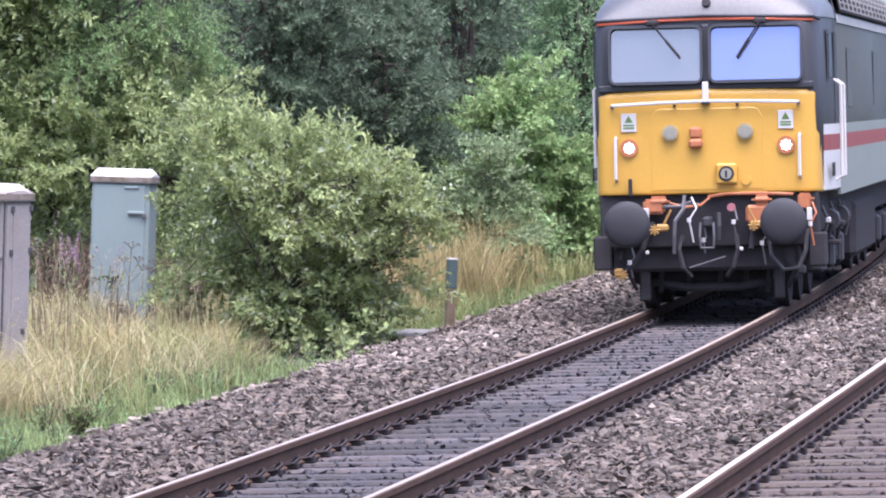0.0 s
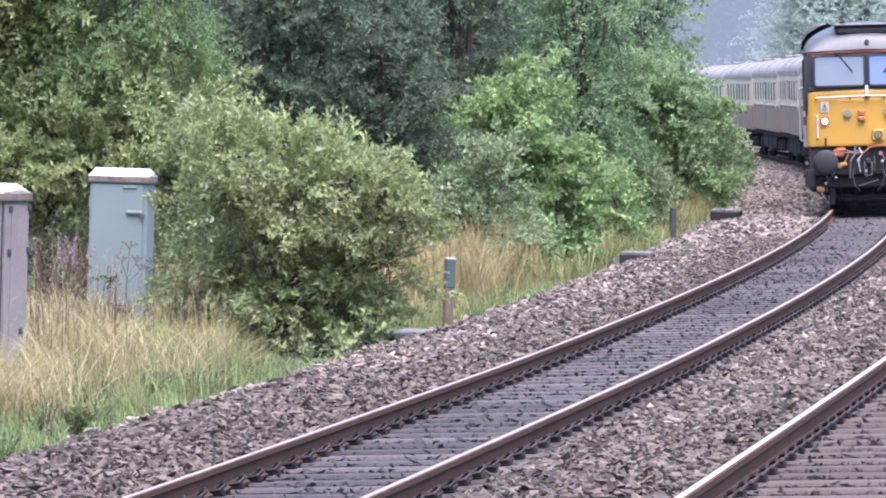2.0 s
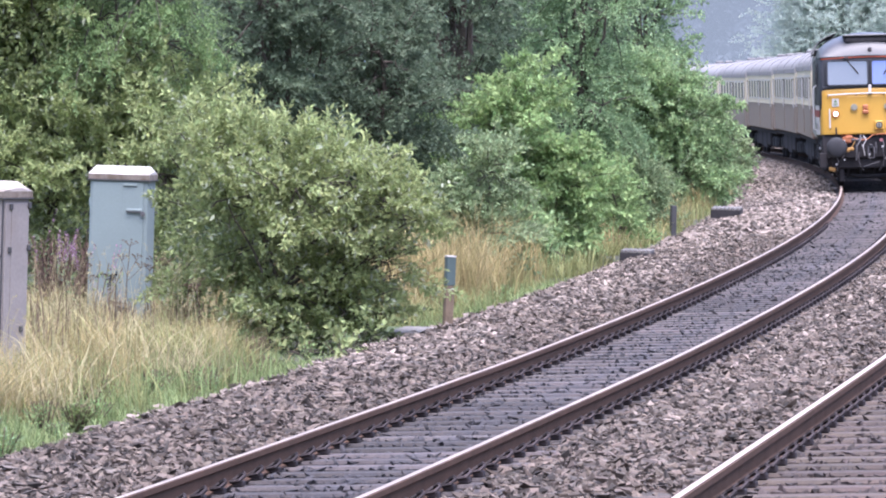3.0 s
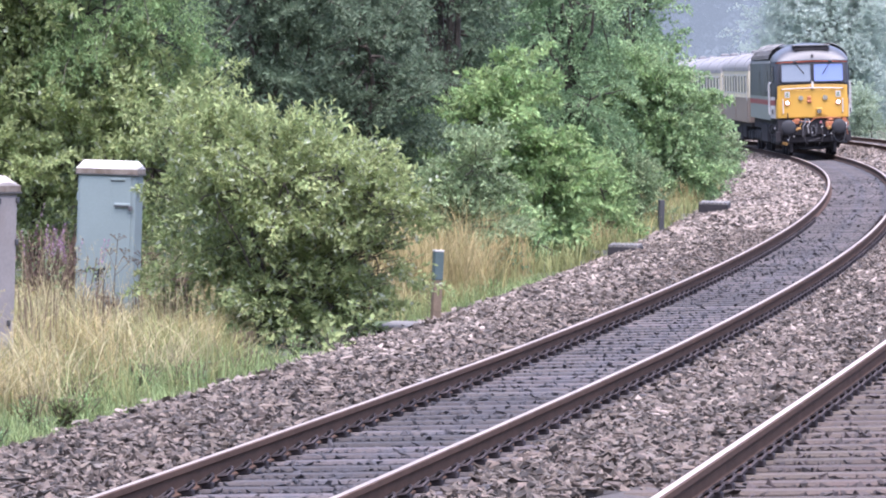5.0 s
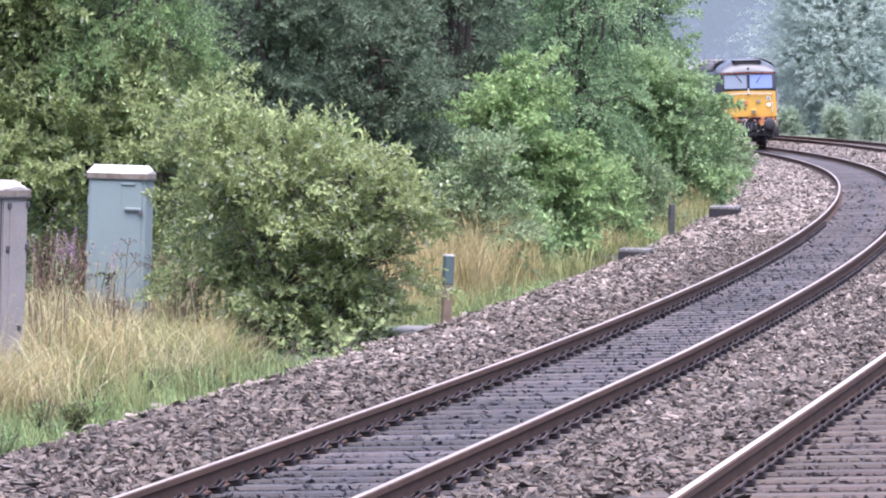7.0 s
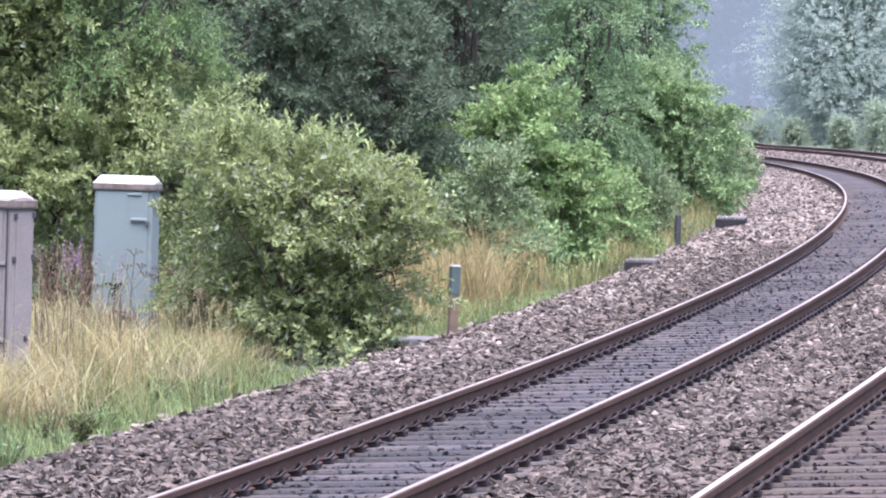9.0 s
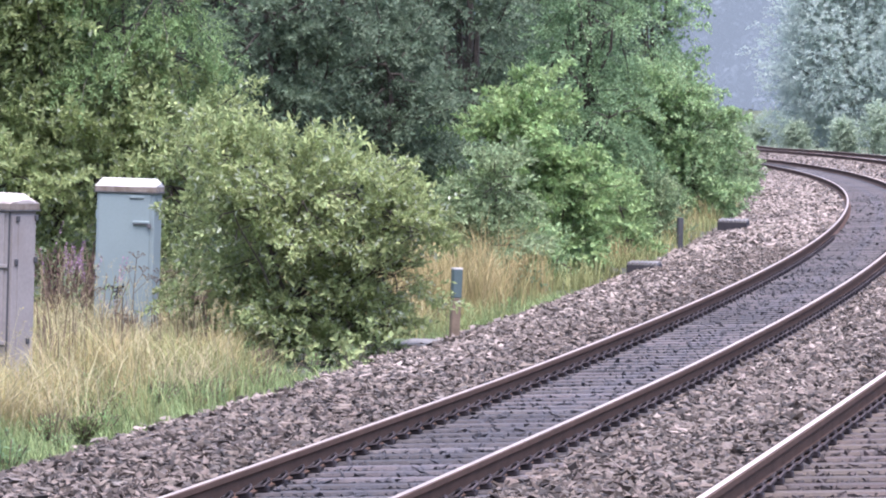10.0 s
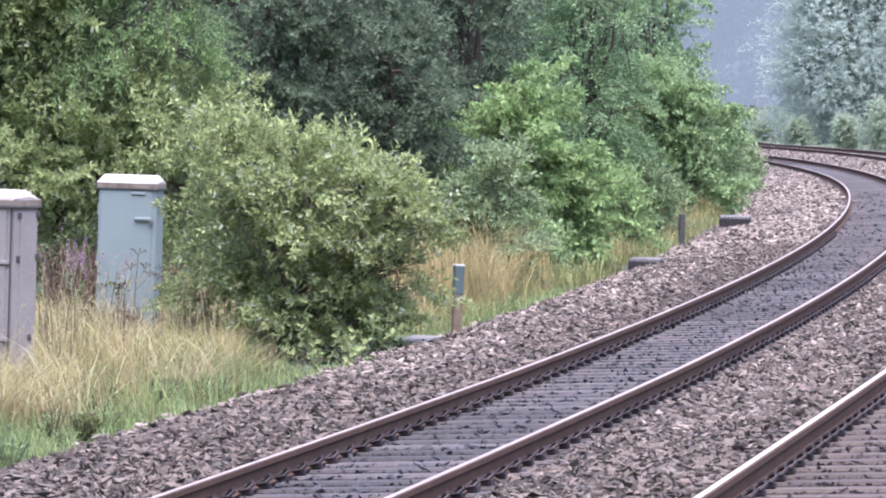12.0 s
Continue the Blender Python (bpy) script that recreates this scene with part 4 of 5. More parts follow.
def grey_blue_case():
    h, w = 1.875, 0.70
    top, door, y = location_case(Matrix.Translation((-3.72, 64.0, -0.61)) @ pose(0, 0, 0, 0, 0.3, -9), w, 0.42, h, M_GREYPAINT, "pale grey-blue metal equipment cabinet standing in tall grass", M_LID)
    bar = part("handle", box(w / 2 - 0.25, w / 2 - 0.05, y - 0.04, y - 0.014, h - 0.385, h - 0.34, 0.008), M_GREYPAINT, door, "grey door bar with a dark slot")
    part("slot", box(w / 2 - 0.25, w / 2 - 0.07, y - 0.044, y - 0.039, h - 0.383, h - 0.366), M_IRON, bar)
    part("padlock", box(w / 2 - 0.075, w / 2 - 0.025, y - 0.06, y - 0.02, h - 0.43, h - 0.37, 0.012, seg=2), M_STEEL, bar, "dull steel padlock")
    part("hasp", box(w / 2 - 0.3, w / 2 - 0.13, y - 0.03, y - 0.014, h - 0.075, h - 0.045, 0.005), M_GREYPAINT, door)
    # Dark strip under the hasp, drawn in place of its shadow.
    part("hasp_shadow_strip", box(w / 2 - 0.3, w / 2 - 0.13, y - 0.018, y - 0.012, h - 0.085, h - 0.076), M_IRON, door)
    part("rib", box(w / 2 - 0.3, w / 2 - 0.29, y - 0.017, y - 0.013, h - 0.5, h - 0.1), M_GREYPAINT, door)
    x = w / 2
    part("side_bracket", box(x, x + 0.02, y + 0.09, y + 0.14, h - 0.27, h - 0.08, 0.005), M_GREYPAINT, top)
    part("stay_rod", tube([(x + 0.02, y + 0.16, h - 0.3), (x + 0.07, y + 0.22, h - 0.18), (x + 0.05, y + 0.27, h - 0.16)], 0.006, 5), M_STEEL, top, "bent steel stay rod")
    for z in (0.35, 1.0, 1.6):
        part("hinge", box(-x - 0.012, -x + 0.012, y + 0.01, y + 0.05, z - 0.05, z + 0.05, 0.004), M_GREYPAINT, top)
    # what is left of a torn-off label: bleached glue and black scraps
    r = random.Random(5)
    patch = bmesh.new()
    for k in range(13):
        x0, z0 = -0.29 + 0.03 * k + r.uniform(-0.02, 0.02), r.uniform(0.34, 0.5)
        box(x0, x0 + r.uniform(0.008, 0.025), y - 0.0165, y - 0.0135, z0, z0 + r.uniform(0.08, 0.24), 0.001, patch)
    part("glue_mark", patch, M_GLUE, door, "bleached streaks of old glue")["kind"] = "stuff"
    scraps = bmesh.new()
    for k in range(80):
        u = r.random()
        x0, z0 = (-0.26 + 0.26 * r.random(), 0.73 + r.gauss(0, 0.014)) if u < 0.4 else (-0.06 + r.gauss(0, 0.035), 0.5 + 0.24 * r.random())
        q = r.uniform(0.006, 0.02)
        box(x0, x0 + q * 1.3, y - 0.02, y - 0.0138, z0, z0 + q, 0.001, scraps)
    box(-0.075, -0.02, y - 0.021, y - 0.0138, 0.7, 0.745, 0.004, scraps)
    part("torn_label", scraps, M_BLACK, door, "black remains of a torn label")["kind"] = "stuff"


def faded_case():
    h, w = 1.915, 0.72
    top, door, y = location_case(Matrix.Translation((-4.335, 52.0, -0.6)) @ pose(0, 0, 0, 0, 0.4, -33), w, 0.42, h, M_GREYOLD, "faded brownish grey metal equipment cabinet in dry grass", M_LIDOLD)
    x = w / 2
    for z in (0.62, 1.36):
        part("strap", box(-x + 0.01, x - 0.005, y - 0.03, y - 0.013, z, z + 0.035, 0.004), M_GREYOLD, door, "pressed steel strap across the door")
        # The shadow below each strap is put in as a dark strip.
        part("strap_shadow_strip", box(-x + 0.01, x - 0.005, y - 0.02, y - 0.0125, z - 0.014, z - 0.001), M_IRON, door)
    part("corner_seam", box(x - 0.006, x + 0.004, y - 0.006, y + 0.012, 0.12, h - 0.02), M_IRON, top, "dark open seam at the corner")
    side = part("side_panel", box(x, x + 0.014, y + 0.03, -y - 0.02, 0.12, h - 0.05, 0.004), M_GREYOLD, top, "streaked side panel")
    for yy, z in ((y + 0.1, h - 0.08), (y + 0.09, 1.42), (-y - 0.03, 1.44), (-y - 0.03, h - 0.07), (-y - 0.12, 0.66)):
        part("catch", box(x + 0.014, x + 0.032, yy - 0.02, yy + 0.03, z - 0.035, z + 0.025, 0.006), M_IRON, side, "rusty catch")
    part("rib", box(x + 0.013, x + 0.02, y + 0.12, y + 0.13, 0.14, h - 0.06), M_GREYOLD, side)


grey_blue_case()
faded_case()


def umbel(where, h, lean, seed):
    """A dead umbrella-headed weed: bare stem, a few branches, spoked heads."""
    r = random.Random(seed)
    top = empty("dead_umbel", Matrix.Translation(where) @ pose(0, 0, 0, r.uniform(-6, 6), lean, r.uniform(0, 360)))
    tagged(top, "dead brown umbrella-headed weed stem in the grass", "plant", "dead umbels on the verge")
    b = bmesh.new()
    tube([(0, 0, -0.05), (0.01, 0, h * 0.5), (0, 0.01, h)], 0.005, 5, b)
    heads = [(Vector((0, 0.01, h)), 0.09)]
    for k in range(3):
        a = r.uniform(0, 6.3)
        z = h * r.uniform(0.55, 0.8)
        tip = Vector((math.cos(a) * 0.16, math.sin(a) * 0.16, z + 0.17))
        tube([(0, 0, z), tuple(tip * 0.6 + Vector((0, 0, z * 0.4))), tuple(tip)], 0.0035, 4, b)
        heads.append((tip, 0.055))
    part("stem", b, L_DEAD, top)
    for c, rad in heads:
        b = bmesh.new()
        for k in range(9):
            a = k * 0.7
            q = c + Vector((math.cos(a) * rad, math.sin(a) * rad, 0.05 + 0.01 * (k % 3)))
            tube([tuple(c), tuple(q)], 0.002, 3, b)
            disc(q, (0, 0, 1), 0.014, 0.008, 6, b)
        part("head", b, L_DEAD, top)["kind"] = "stuff"


for k, (x, y, h, lean) in enumerate(((-3.62, 63.0, 1.0, -6), (-3.3, 62.6, 0.85, 7), (-2.95, 62.2, 0.8, 3), (-3.95, 60.5, 0.8, -4), (-2.55, 60.2, 0.75, 5), (-3.4, 57.0, 0.6, -5))):
    umbel((x, y, ground_at(x, y)), h, lean, 300 + k)


def marker_post(s, lat, z, h, lean, label, painted):
    top = empty("marker_post", Matrix.Translation(line(s, lat, z)) @ pose(0, 0, 0, 0, lean, 20))
    tagged(top, label, "post")
    part("post", box(-0.052, 0.052, -0.045, 0.045, -0.2, h * 0.62 if painted else h, 0.008), M_WOODRUST if painted else M_IRON, top)
    if painted:
        part("post_head", box(-0.056, 0.056, -0.048, 0.048, h * 0.62, h, 0.008), M_TEAL, top, "teal painted upper part")
        part("cap", box(-0.058, 0.058, -0.05, 0.05, h, h + 0.02, 0.004), M_LID, top)


marker_post(33.7, -2.55, -0.45, 0.88, 1.2, "weathered post, teal above and rust brown below", True)
marker_post(73.4, -2.82, -0.45, 0.62, 0.2, "short dark lineside post", False)


def slab_cover(s, lat, z, w, d, h, bars, label):
    """A concrete chamber or cable trough lid on the ballast edge."""
    top = empty("trough_cover", on_line(s, lat, z))
    tagged(top, label, "trough cover")
    part("chamber", box(-w / 2, w / 2, -d / 2, d / 2, -0.25, h - 0.04, 0.01), M_BLACK, top, "dark chamber wall")
    if bars:
        for k in range(7):
            x = -w / 2 + (k + 0.5) * w / 7
            part("bar", box(x - w / 21, x + w / 21, -d / 2, d / 2, h - 0.042, h, 0.004), M_CONC, top)
    else:
        part("lid", box(-w / 2 - 0.02, w / 2 + 0.02, -d / 2 - 0.02, d / 2 + 0.02, h - 0.036, h, 0.008), M_CONC, top, "pale concrete lid")


slab_cover(58.9, -2.5, -0.42, 0.5, 1.1, 0.19, True, "slatted grating over a dark cable chamber")
slab_cover(85.9, -2.3, -0.38, 0.62, 2.0, 0.26, True, "pale slatted cover over a dark cable chamber on the ballast")
slab_cover(32.2, -2.62, -0.5, 0.62, 1.5, 0.14, False, "grey concrete trough cover under the bush")
slab_cover(168, -1.5, -0.36, 0.8, 5, 0.25, False, "dark concrete trough cover beside the far rail")

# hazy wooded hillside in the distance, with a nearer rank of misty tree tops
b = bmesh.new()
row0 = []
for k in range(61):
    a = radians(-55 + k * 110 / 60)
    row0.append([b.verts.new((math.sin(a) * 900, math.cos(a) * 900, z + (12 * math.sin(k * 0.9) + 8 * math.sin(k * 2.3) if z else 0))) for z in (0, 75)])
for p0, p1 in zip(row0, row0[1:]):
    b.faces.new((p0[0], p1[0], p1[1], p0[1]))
# Distance haze is painted here as blue-grey colour plus a faint glow.
hill = part("backdrop", b, mat("painted_haze_hill", (0.125, 0.165, 0.205), 1.0, dark=0.65, scale=0.03, fine=0.11, emit=0.2, spec=0.0))
tagged(hill, "wooded hillside in the distance, blue-grey haze painted on", "backdrop", kind="structure")


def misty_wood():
    """Far tree crowns; the pale wash of damp air is put into their emission."""
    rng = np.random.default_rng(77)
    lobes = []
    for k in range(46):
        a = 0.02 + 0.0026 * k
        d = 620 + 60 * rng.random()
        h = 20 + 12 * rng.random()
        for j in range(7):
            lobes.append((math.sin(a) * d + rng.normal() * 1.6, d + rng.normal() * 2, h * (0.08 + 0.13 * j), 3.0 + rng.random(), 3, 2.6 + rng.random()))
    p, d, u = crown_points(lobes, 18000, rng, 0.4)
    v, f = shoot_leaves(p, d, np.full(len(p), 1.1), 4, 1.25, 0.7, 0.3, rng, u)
    ob = new("backdrop", raw_mesh("backdrop", v, f, mat("haze_glow_crowns", (0.046, 0.0535, 0.0595), 1.0, dark=0.85, scale=0.05, fine=0.3, island=0.06, emit=2.35, spec=0.0)))
    tagged(ob, "misty grey-green tree tops in the distance, haze put in as glow", "backdrop", kind="structure")


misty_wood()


# ---------- the train: local y runs along the line away from the viewer, x right, z up from the rails ----------
def body_section(y, half, z0, zs, zt, n=9, ex=0.85, ez=0.8):
    """Side walls from z0 to the shoulder zs, roof arc up to zt."""
    pts = [(-half * 0.985, y, z0), (-half, y, (z0 + zs) / 2), (-half * 0.985, y, zs)]
    for k in range(1, n):
        a = math.pi * k / n
        pts.append((-half * 0.985 * math.copysign(abs(math.cos(a)) ** ex, math.cos(a)), y, zs + (zt - zs) * math.sin(a) ** ez))
    return pts + [(half * 0.985, y, zs), (half, y, (z0 + zs) / 2), (half * 0.985, y, z0)]


def side_band(name, y0, y1, z0, z1, x, material, parent, sx, label="", thick=0.012):
    return part(name, box(min(sx * x, sx * (x + thick)), max(sx * x, sx * (x + thick)), y0, y1, z0, z1), material, parent, label)


def frame_bm(x0, x1, z0, z1, y, w, depth, r=0.06):
    """A rounded window surround in the front's plane."""
    def ring(inset, yy):
        pts = []
        for cx, cz, a0 in ((x1 - r, z1 - r, 0), (x0 + r, z1 - r, 90), (x0 + r, z0 + r, 180), (x1 - r, z0 + r, 270)):
            for k in range(4):
                a = radians(a0 + k * 30)
                pts.append((cx + (r - inset) * math.cos(a), yy, cz + (r - inset) * math.sin(a)))
        return pts
    b = bmesh.new()
    rings = [[b.verts.new(p) for p in ring(i, yy)] for i, yy in ((-w, y), (-w, y - depth), (0, y - depth), (0, y))]
    n = len(rings[0])
    for a, c in zip(rings, rings[1:] + rings[:1]):
        for k in range(n):
            b.faces.new((a[k], a[(k + 1) % n], c[(k + 1) % n], c[k]))
    bmesh.ops.recalc_face_normals(b, faces=b.faces[:])
    return b


def bogie(parent, yc, axles, wheel_r, half=1.0):
    f = part("bogie", box(-half, half, yc - axles * 0.95, yc + axles * 0.95, 0.45, 0.75, 0.04), M_BLACK, parent, "black bogie frame")
    for k in range(axles):
        y = yc + (k - (axles - 1) / 2) * 1.85
        b = disc((-0.75, y, wheel_r), (1, 0, 0), wheel_r, 0.13, 24)
        disc((0.75, y, wheel_r), (1, 0, 0), wheel_r, 0.13, 24, b)
        disc((0, y, wheel_r), (1, 0, 0), 0.09, 1.6, 8, b)
        part("wheelset", b, M_BLACK, f)
        for sx in (-1, 1):
            part("axlebox", box(sx * (half + 0.09) - 0.13, sx * (half + 0.09) + 0.13, y - 0.2, y + 0.2, 0.38, 0.75, 0.04), M_BUFFER, f)
            for dy in (-0.38, 0.38):
                part("spring", disc((sx * (half + 0.08), y + dy, 0.62), (0, 0, 1), 0.09, 0.3, 10), M_BUFFER, f)
    return f


def locomotive():
    top = empty("diesel_locomotive")
    tagged(top, "diesel locomotive, yellow front, dark grey cab, red and white stripes", "locomotive")
    # body shell: nose tapers a little, then plain
    secs = []
    for y, half, z0, zs, zt in ((0.02, 1.16, 1.33, 3.16, 3.28), (0.06, 1.22, 1.31, 3.20, 3.32), (0.16, 1.255, 1.3, 3.22, 3.42), (0.45, 1.285, 1.3, 3.23, 3.6), (0.9, 1.315, 1.3, 3.24, 3.72),
                                (1.5, 1.335, 1.3, 3.24, 3.76), (2.2, 1.345, 1.28, 3.24, 3.78)):
        secs.append(body_section(y, half, z0, zs, zt, 9, 1.0, 1.0))
    cab = part("cab", loft(secs), M_CABGREY, top, "dark grey cab with domed roof", True)
    part("cab_roof", loft([[p for p in body_section(y, h, 3.2, 3.26, zt, 15, 1.0, 0.98) if p[2] > 3.255] for y, h, zt in ((0.02, 1.2, 3.3), (0.05, 1.235, 3.375), (0.1, 1.25, 3.47), (0.2, 1.27, 3.62), (0.45, 1.29, 3.76), (0.9, 1.32, 3.86), (1.5, 1.34, 3.895), (2.25, 1.35, 3.905))], closed=False, caps=False),
         M_ROOF, cab, "sooty grey domed roof", True)
    part("body_side", loft([body_section(y, 1.345, 1.22, 3.24, 3.78) for y in (2.2, 19.0)]), M_SIDEGREY, top, "mid grey body side", True)
    part("rear_cab", loft([body_section(y, h, 1.3, 3.24, zt) for y, h, zt in ((19.0, 1.34, 3.84), (19.35, 1.2, 3.5))]), M_CABGREY, top, "", True)
    roof = part("roof", loft([[p for p in body_section(y, 1.36, 3.2, 3.25, 3.89) if p[2] > 3.245] for y in (2.25, 18.0)], closed=False, caps=False), M_ROOF, top, "grey roof", True)
    # yellow warning panel wrapped round the nose
    prof = []
    for x, y in ((1.262, 0.42), (1.255, 0.24), (1.242, 0.14), (1.215, 0.06), (1.17, 0.015), (1.11, -0.003), (1.06, -0.008), (0.6, -0.03)):
        prof.append((-x, y))
    prof = prof + [(0, -0.045)] + [(-x, y) for x, y in prof[::-1]]
    rows = [[(x, y + dy, z + 0.015 * (1 - (x / 1.2) ** 2) * k) for x, y in prof] for dy, z, k in ((0.05, 1.312, 0), (0.005, 1.318, 0), (0, 1.34, 0), (0, 1.38, 0), (0, 1.8, 0.2), (0, 2.3, 1.2), (0.0, 2.38, 1.6), (0.0, 2.41, 1.8), (0.02, 2.445, 2), (0.07, 2.465, 2), (0.2, 2.47, 1))]
    panel = part("warning_panel", loft(rows, closed=False, caps=False), M_YELLOW, top, "glossy yellow warning panel", True)
    secs = []
    for k in range(25):
        x = -0.62 + 1.24 * k / 24
        yy, q = -0.045 + 0.025 * abs(x) - 0.007, max(0.0, abs(x) - 0.52) / 0.1
        zt = 2.27 - 0.1 * (1 - math.sqrt(max(0.0, 1 - q * q)))
        secs.append([(x, yy + 0.03, 1.36), (x, yy, 1.365), (x, yy, zt - 0.012), (x, yy + 0.006, zt), (x, yy + 0.03, zt)])
    part("panel_door", loft(secs), M_YELLOW, panel, "yellow door panel with rounded upper corners")
    # windscreens; the right pane holds the reflected blue in its base colour
    for k, (x0, x1, gm) in enumerate(((-1.05, -0.055, M_GLASS), (0.065, 1.06, M_GLASS_SKY))):
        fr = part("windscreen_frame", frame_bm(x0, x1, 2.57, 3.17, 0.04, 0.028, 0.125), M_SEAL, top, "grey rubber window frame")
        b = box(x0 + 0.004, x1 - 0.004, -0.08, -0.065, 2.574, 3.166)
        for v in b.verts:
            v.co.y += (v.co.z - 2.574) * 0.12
        part("windscreen", b, gm, fr, ("pale reflecting windscreen", "reflecting windscreen, sky blue painted into the pane")[k])
    part("window_pillar", box(-0.045, 0.055, -0.035, 0.05, 2.5, 3.2, 0.015), M_CABGREY, top)
    part("window_sill", box(-1.2, 1.2, -0.02, 0.05, 2.47, 2.54, 0.01), M_CABGREY, top)
    part("cantrail_stripe", tube([(-1.24, 0.3, 3.2), (-1.2, 0.04, 3.225), (-0.6, 0.0, 3.25), (0, -0.01, 3.262), (0.6, 0.0, 3.25), (1.2, 0.04, 3.225), (1.24, 0.3, 3.2)], 0.016, 6), M_ORANGE, top, "orange cantrail stripe")
    part("gutter", tube([(-1.26, 0.3, 3.235), (-1.21, 0.03, 3.262), (0, -0.02, 3.297), (1.21, 0.03, 3.262), (1.26, 0.3, 3.235)], 0.02, 6), M_CABGREY, top)
    for x0, z0, x1, z1 in ((-0.58, 3.22, -0.28, 2.84), (0.62, 3.22, 0.36, 2.82)):
        w = part("wiper", tube([(x0, -0.1, z0), ((x0 + x1) / 2, -0.115, (z0 + z1) / 2), (x1, -0.11, z1)], 0.011, 5), M_BLACK, top, "black windscreen wiper")
        part("wiper_blade", tube([(x0 * 0.5 + x1 * 0.5, -0.105, (z0 + z1) / 2), (x1, -0.1, z1)], 0.017, 4), M_BLACK, w)
        part("wiper_motor", box(x0 - 0.07, x0 + 0.07, -0.11, 0.05, 3.19, 3.26, 0.02), M_BLACK, w)
    # horn opening in the roof dome
    h = part("horn_recess", box(-0.62, 0.62, 0.2, 0.9, 3.6, 3.79, 0.05, seg=2), M_BLACK, top, "dark horn opening under a roof visor")
    part("visor", box(-0.66, 0.66, 0.17, 1.0, 3.785, 3.83, 0.018), M_ROOF, h)
    part("roof_lamp", disc((0.02, 0.1, 3.43), (0, -1, 0.4), 0.05, 0.12, 12), M_BLACK, top)
    # handrails, bracket
    for z, x0, x1 in ((2.335, -1.05, 1.03),):
        r = part("handrail", tube([(x0, -0.02, z - 0.05), (x0, -0.09, z - 0.02), (x0 / 2, -0.115, z), (0, -0.125, z + 0.01), (x1 / 2, -0.115, z), (x1, -0.09, z - 0.02), (x1, -0.02, z - 0.05)], 0.019, 6), M_WHITE, top, "white front handrail")
        for x in (x0, -0.35, 0.35, x1):
            part("stanchion", box(x - 0.015, x + 0.015, -0.1, 0.0, z - 0.05, z - 0.02), M_CABGREY, r)
    br = part("lamp_bracket", box(-0.035, 0.035, -0.13, -0.1, 2.36, 2.56, 0.008), M_WHITE, top, "white lamp bracket")
    part("bracket_foot", box(-0.05, 0.05, -0.14, -0.04, 2.31, 2.35, 0.01), M_IRON, br)
    for x in (-1.02, 1.03):
        part("handrail", tube([(x, -0.0, 1.47), (x, -0.09, 1.5), (x, -0.09, 1.94), (x, 0.0, 1.96)], 0.02, 6), M_WHITE, top, "white vertical handrail")
    # lamps and signs
    for x, z in ((-0.405, 2.0), (0.43, 2.0)):
        l = part("marker_light", disc((x, -0.07, z), (0, 1, 0), 0.09, 0.06, 20), M_MARKER, top, "grey round marker light")
        part("lens", disc((x, -0.105, z), (0, 1, 0), 0.068, 0.02, 20), M_LAMPGLASS, l)
    for x in (-0.87, 0.88):
        l = part("running_lamp", disc((x, -0.025, 1.84), (0, 1, 0), 0.1, 0.05, 24), M_JUMPER, top, "lit white running lamp in an orange rim")
        b = bmesh.new()
        ctr = b.verts.new((x, -0.062, 1.84))
        ring = [b.verts.new((x + math.cos(k * math.pi / 8) * (0.066, 0.046)[k % 2], -0.056, 1.84 + math.sin(k * math.pi / 8) * (0.066, 0.046)[k % 2])) for k in range(16)]
        for k in range(16):
            b.faces.new((ctr, ring[(k + 1) % 16], ring[k]))
        part("bulb", b, M_LIT, l, "glowing star-shaped lamp")
        s = part("warning_sign", box(x - 0.085, x + 0.085, -0.035, -0.018, 2.02, 2.225, 0.004), M_WHITE, top, "small white warning sign with a green mark")
        b = bmesh.new()
        b.faces.new([b.verts.new(p) for p in ((x - 0.045, -0.039, 2.125), (x + 0.045, -0.039, 2.125), (x, -0.039, 2.205))])
        part("sign_mark", b, M_GREEN, s)
        for z in (2.095, 2.065):
            part("sign_line", box(x - 0.06, x + 0.06, -0.039, -0.036, z - 0.01, z + 0.008), M_GREEN, s)
    j = part("jumper_socket", box(-0.19, -0.05, -0.13, -0.055, 1.93, 2.06, 0.025), M_JUMPER, top, "orange jumper socket")
    part("socket_cap", box(-0.2, -0.04, -0.15, -0.055, 1.82, 1.93, 0.03), M_JUMPER, j)
    hb = part("headlight", box(0.1, 0.33, -0.14, -0.04, 1.42, 1.65, 0.02), M_YELLOW, top, "yellow square headlight box")
    part("lamp_recess", disc((0.215, -0.142, 1.535), (0, 1, 0), 0.086, 0.012, 20), M_BLACK, hb, "dark lamp recess")
    part("lens", disc((0.215, -0.15, 1.535), (0, 1, 0), 0.062, 0.012, 20), M_LAMPGLASS, hb)
    part("shutter", box(0.202, 0.228, -0.165, -0.154, 1.495, 1.57, 0.004), M_BLACK, hb)
    part("plug", disc((0.43, -0.05, 1.46), (0, 1, 0), 0.055, 0.03, 16), M_YELLOW, top)
    part("vent_pipe", box(-0.885, -0.845, -0.09, -0.045, 1.3, 1.5, 0.008), M_BLACK, top)
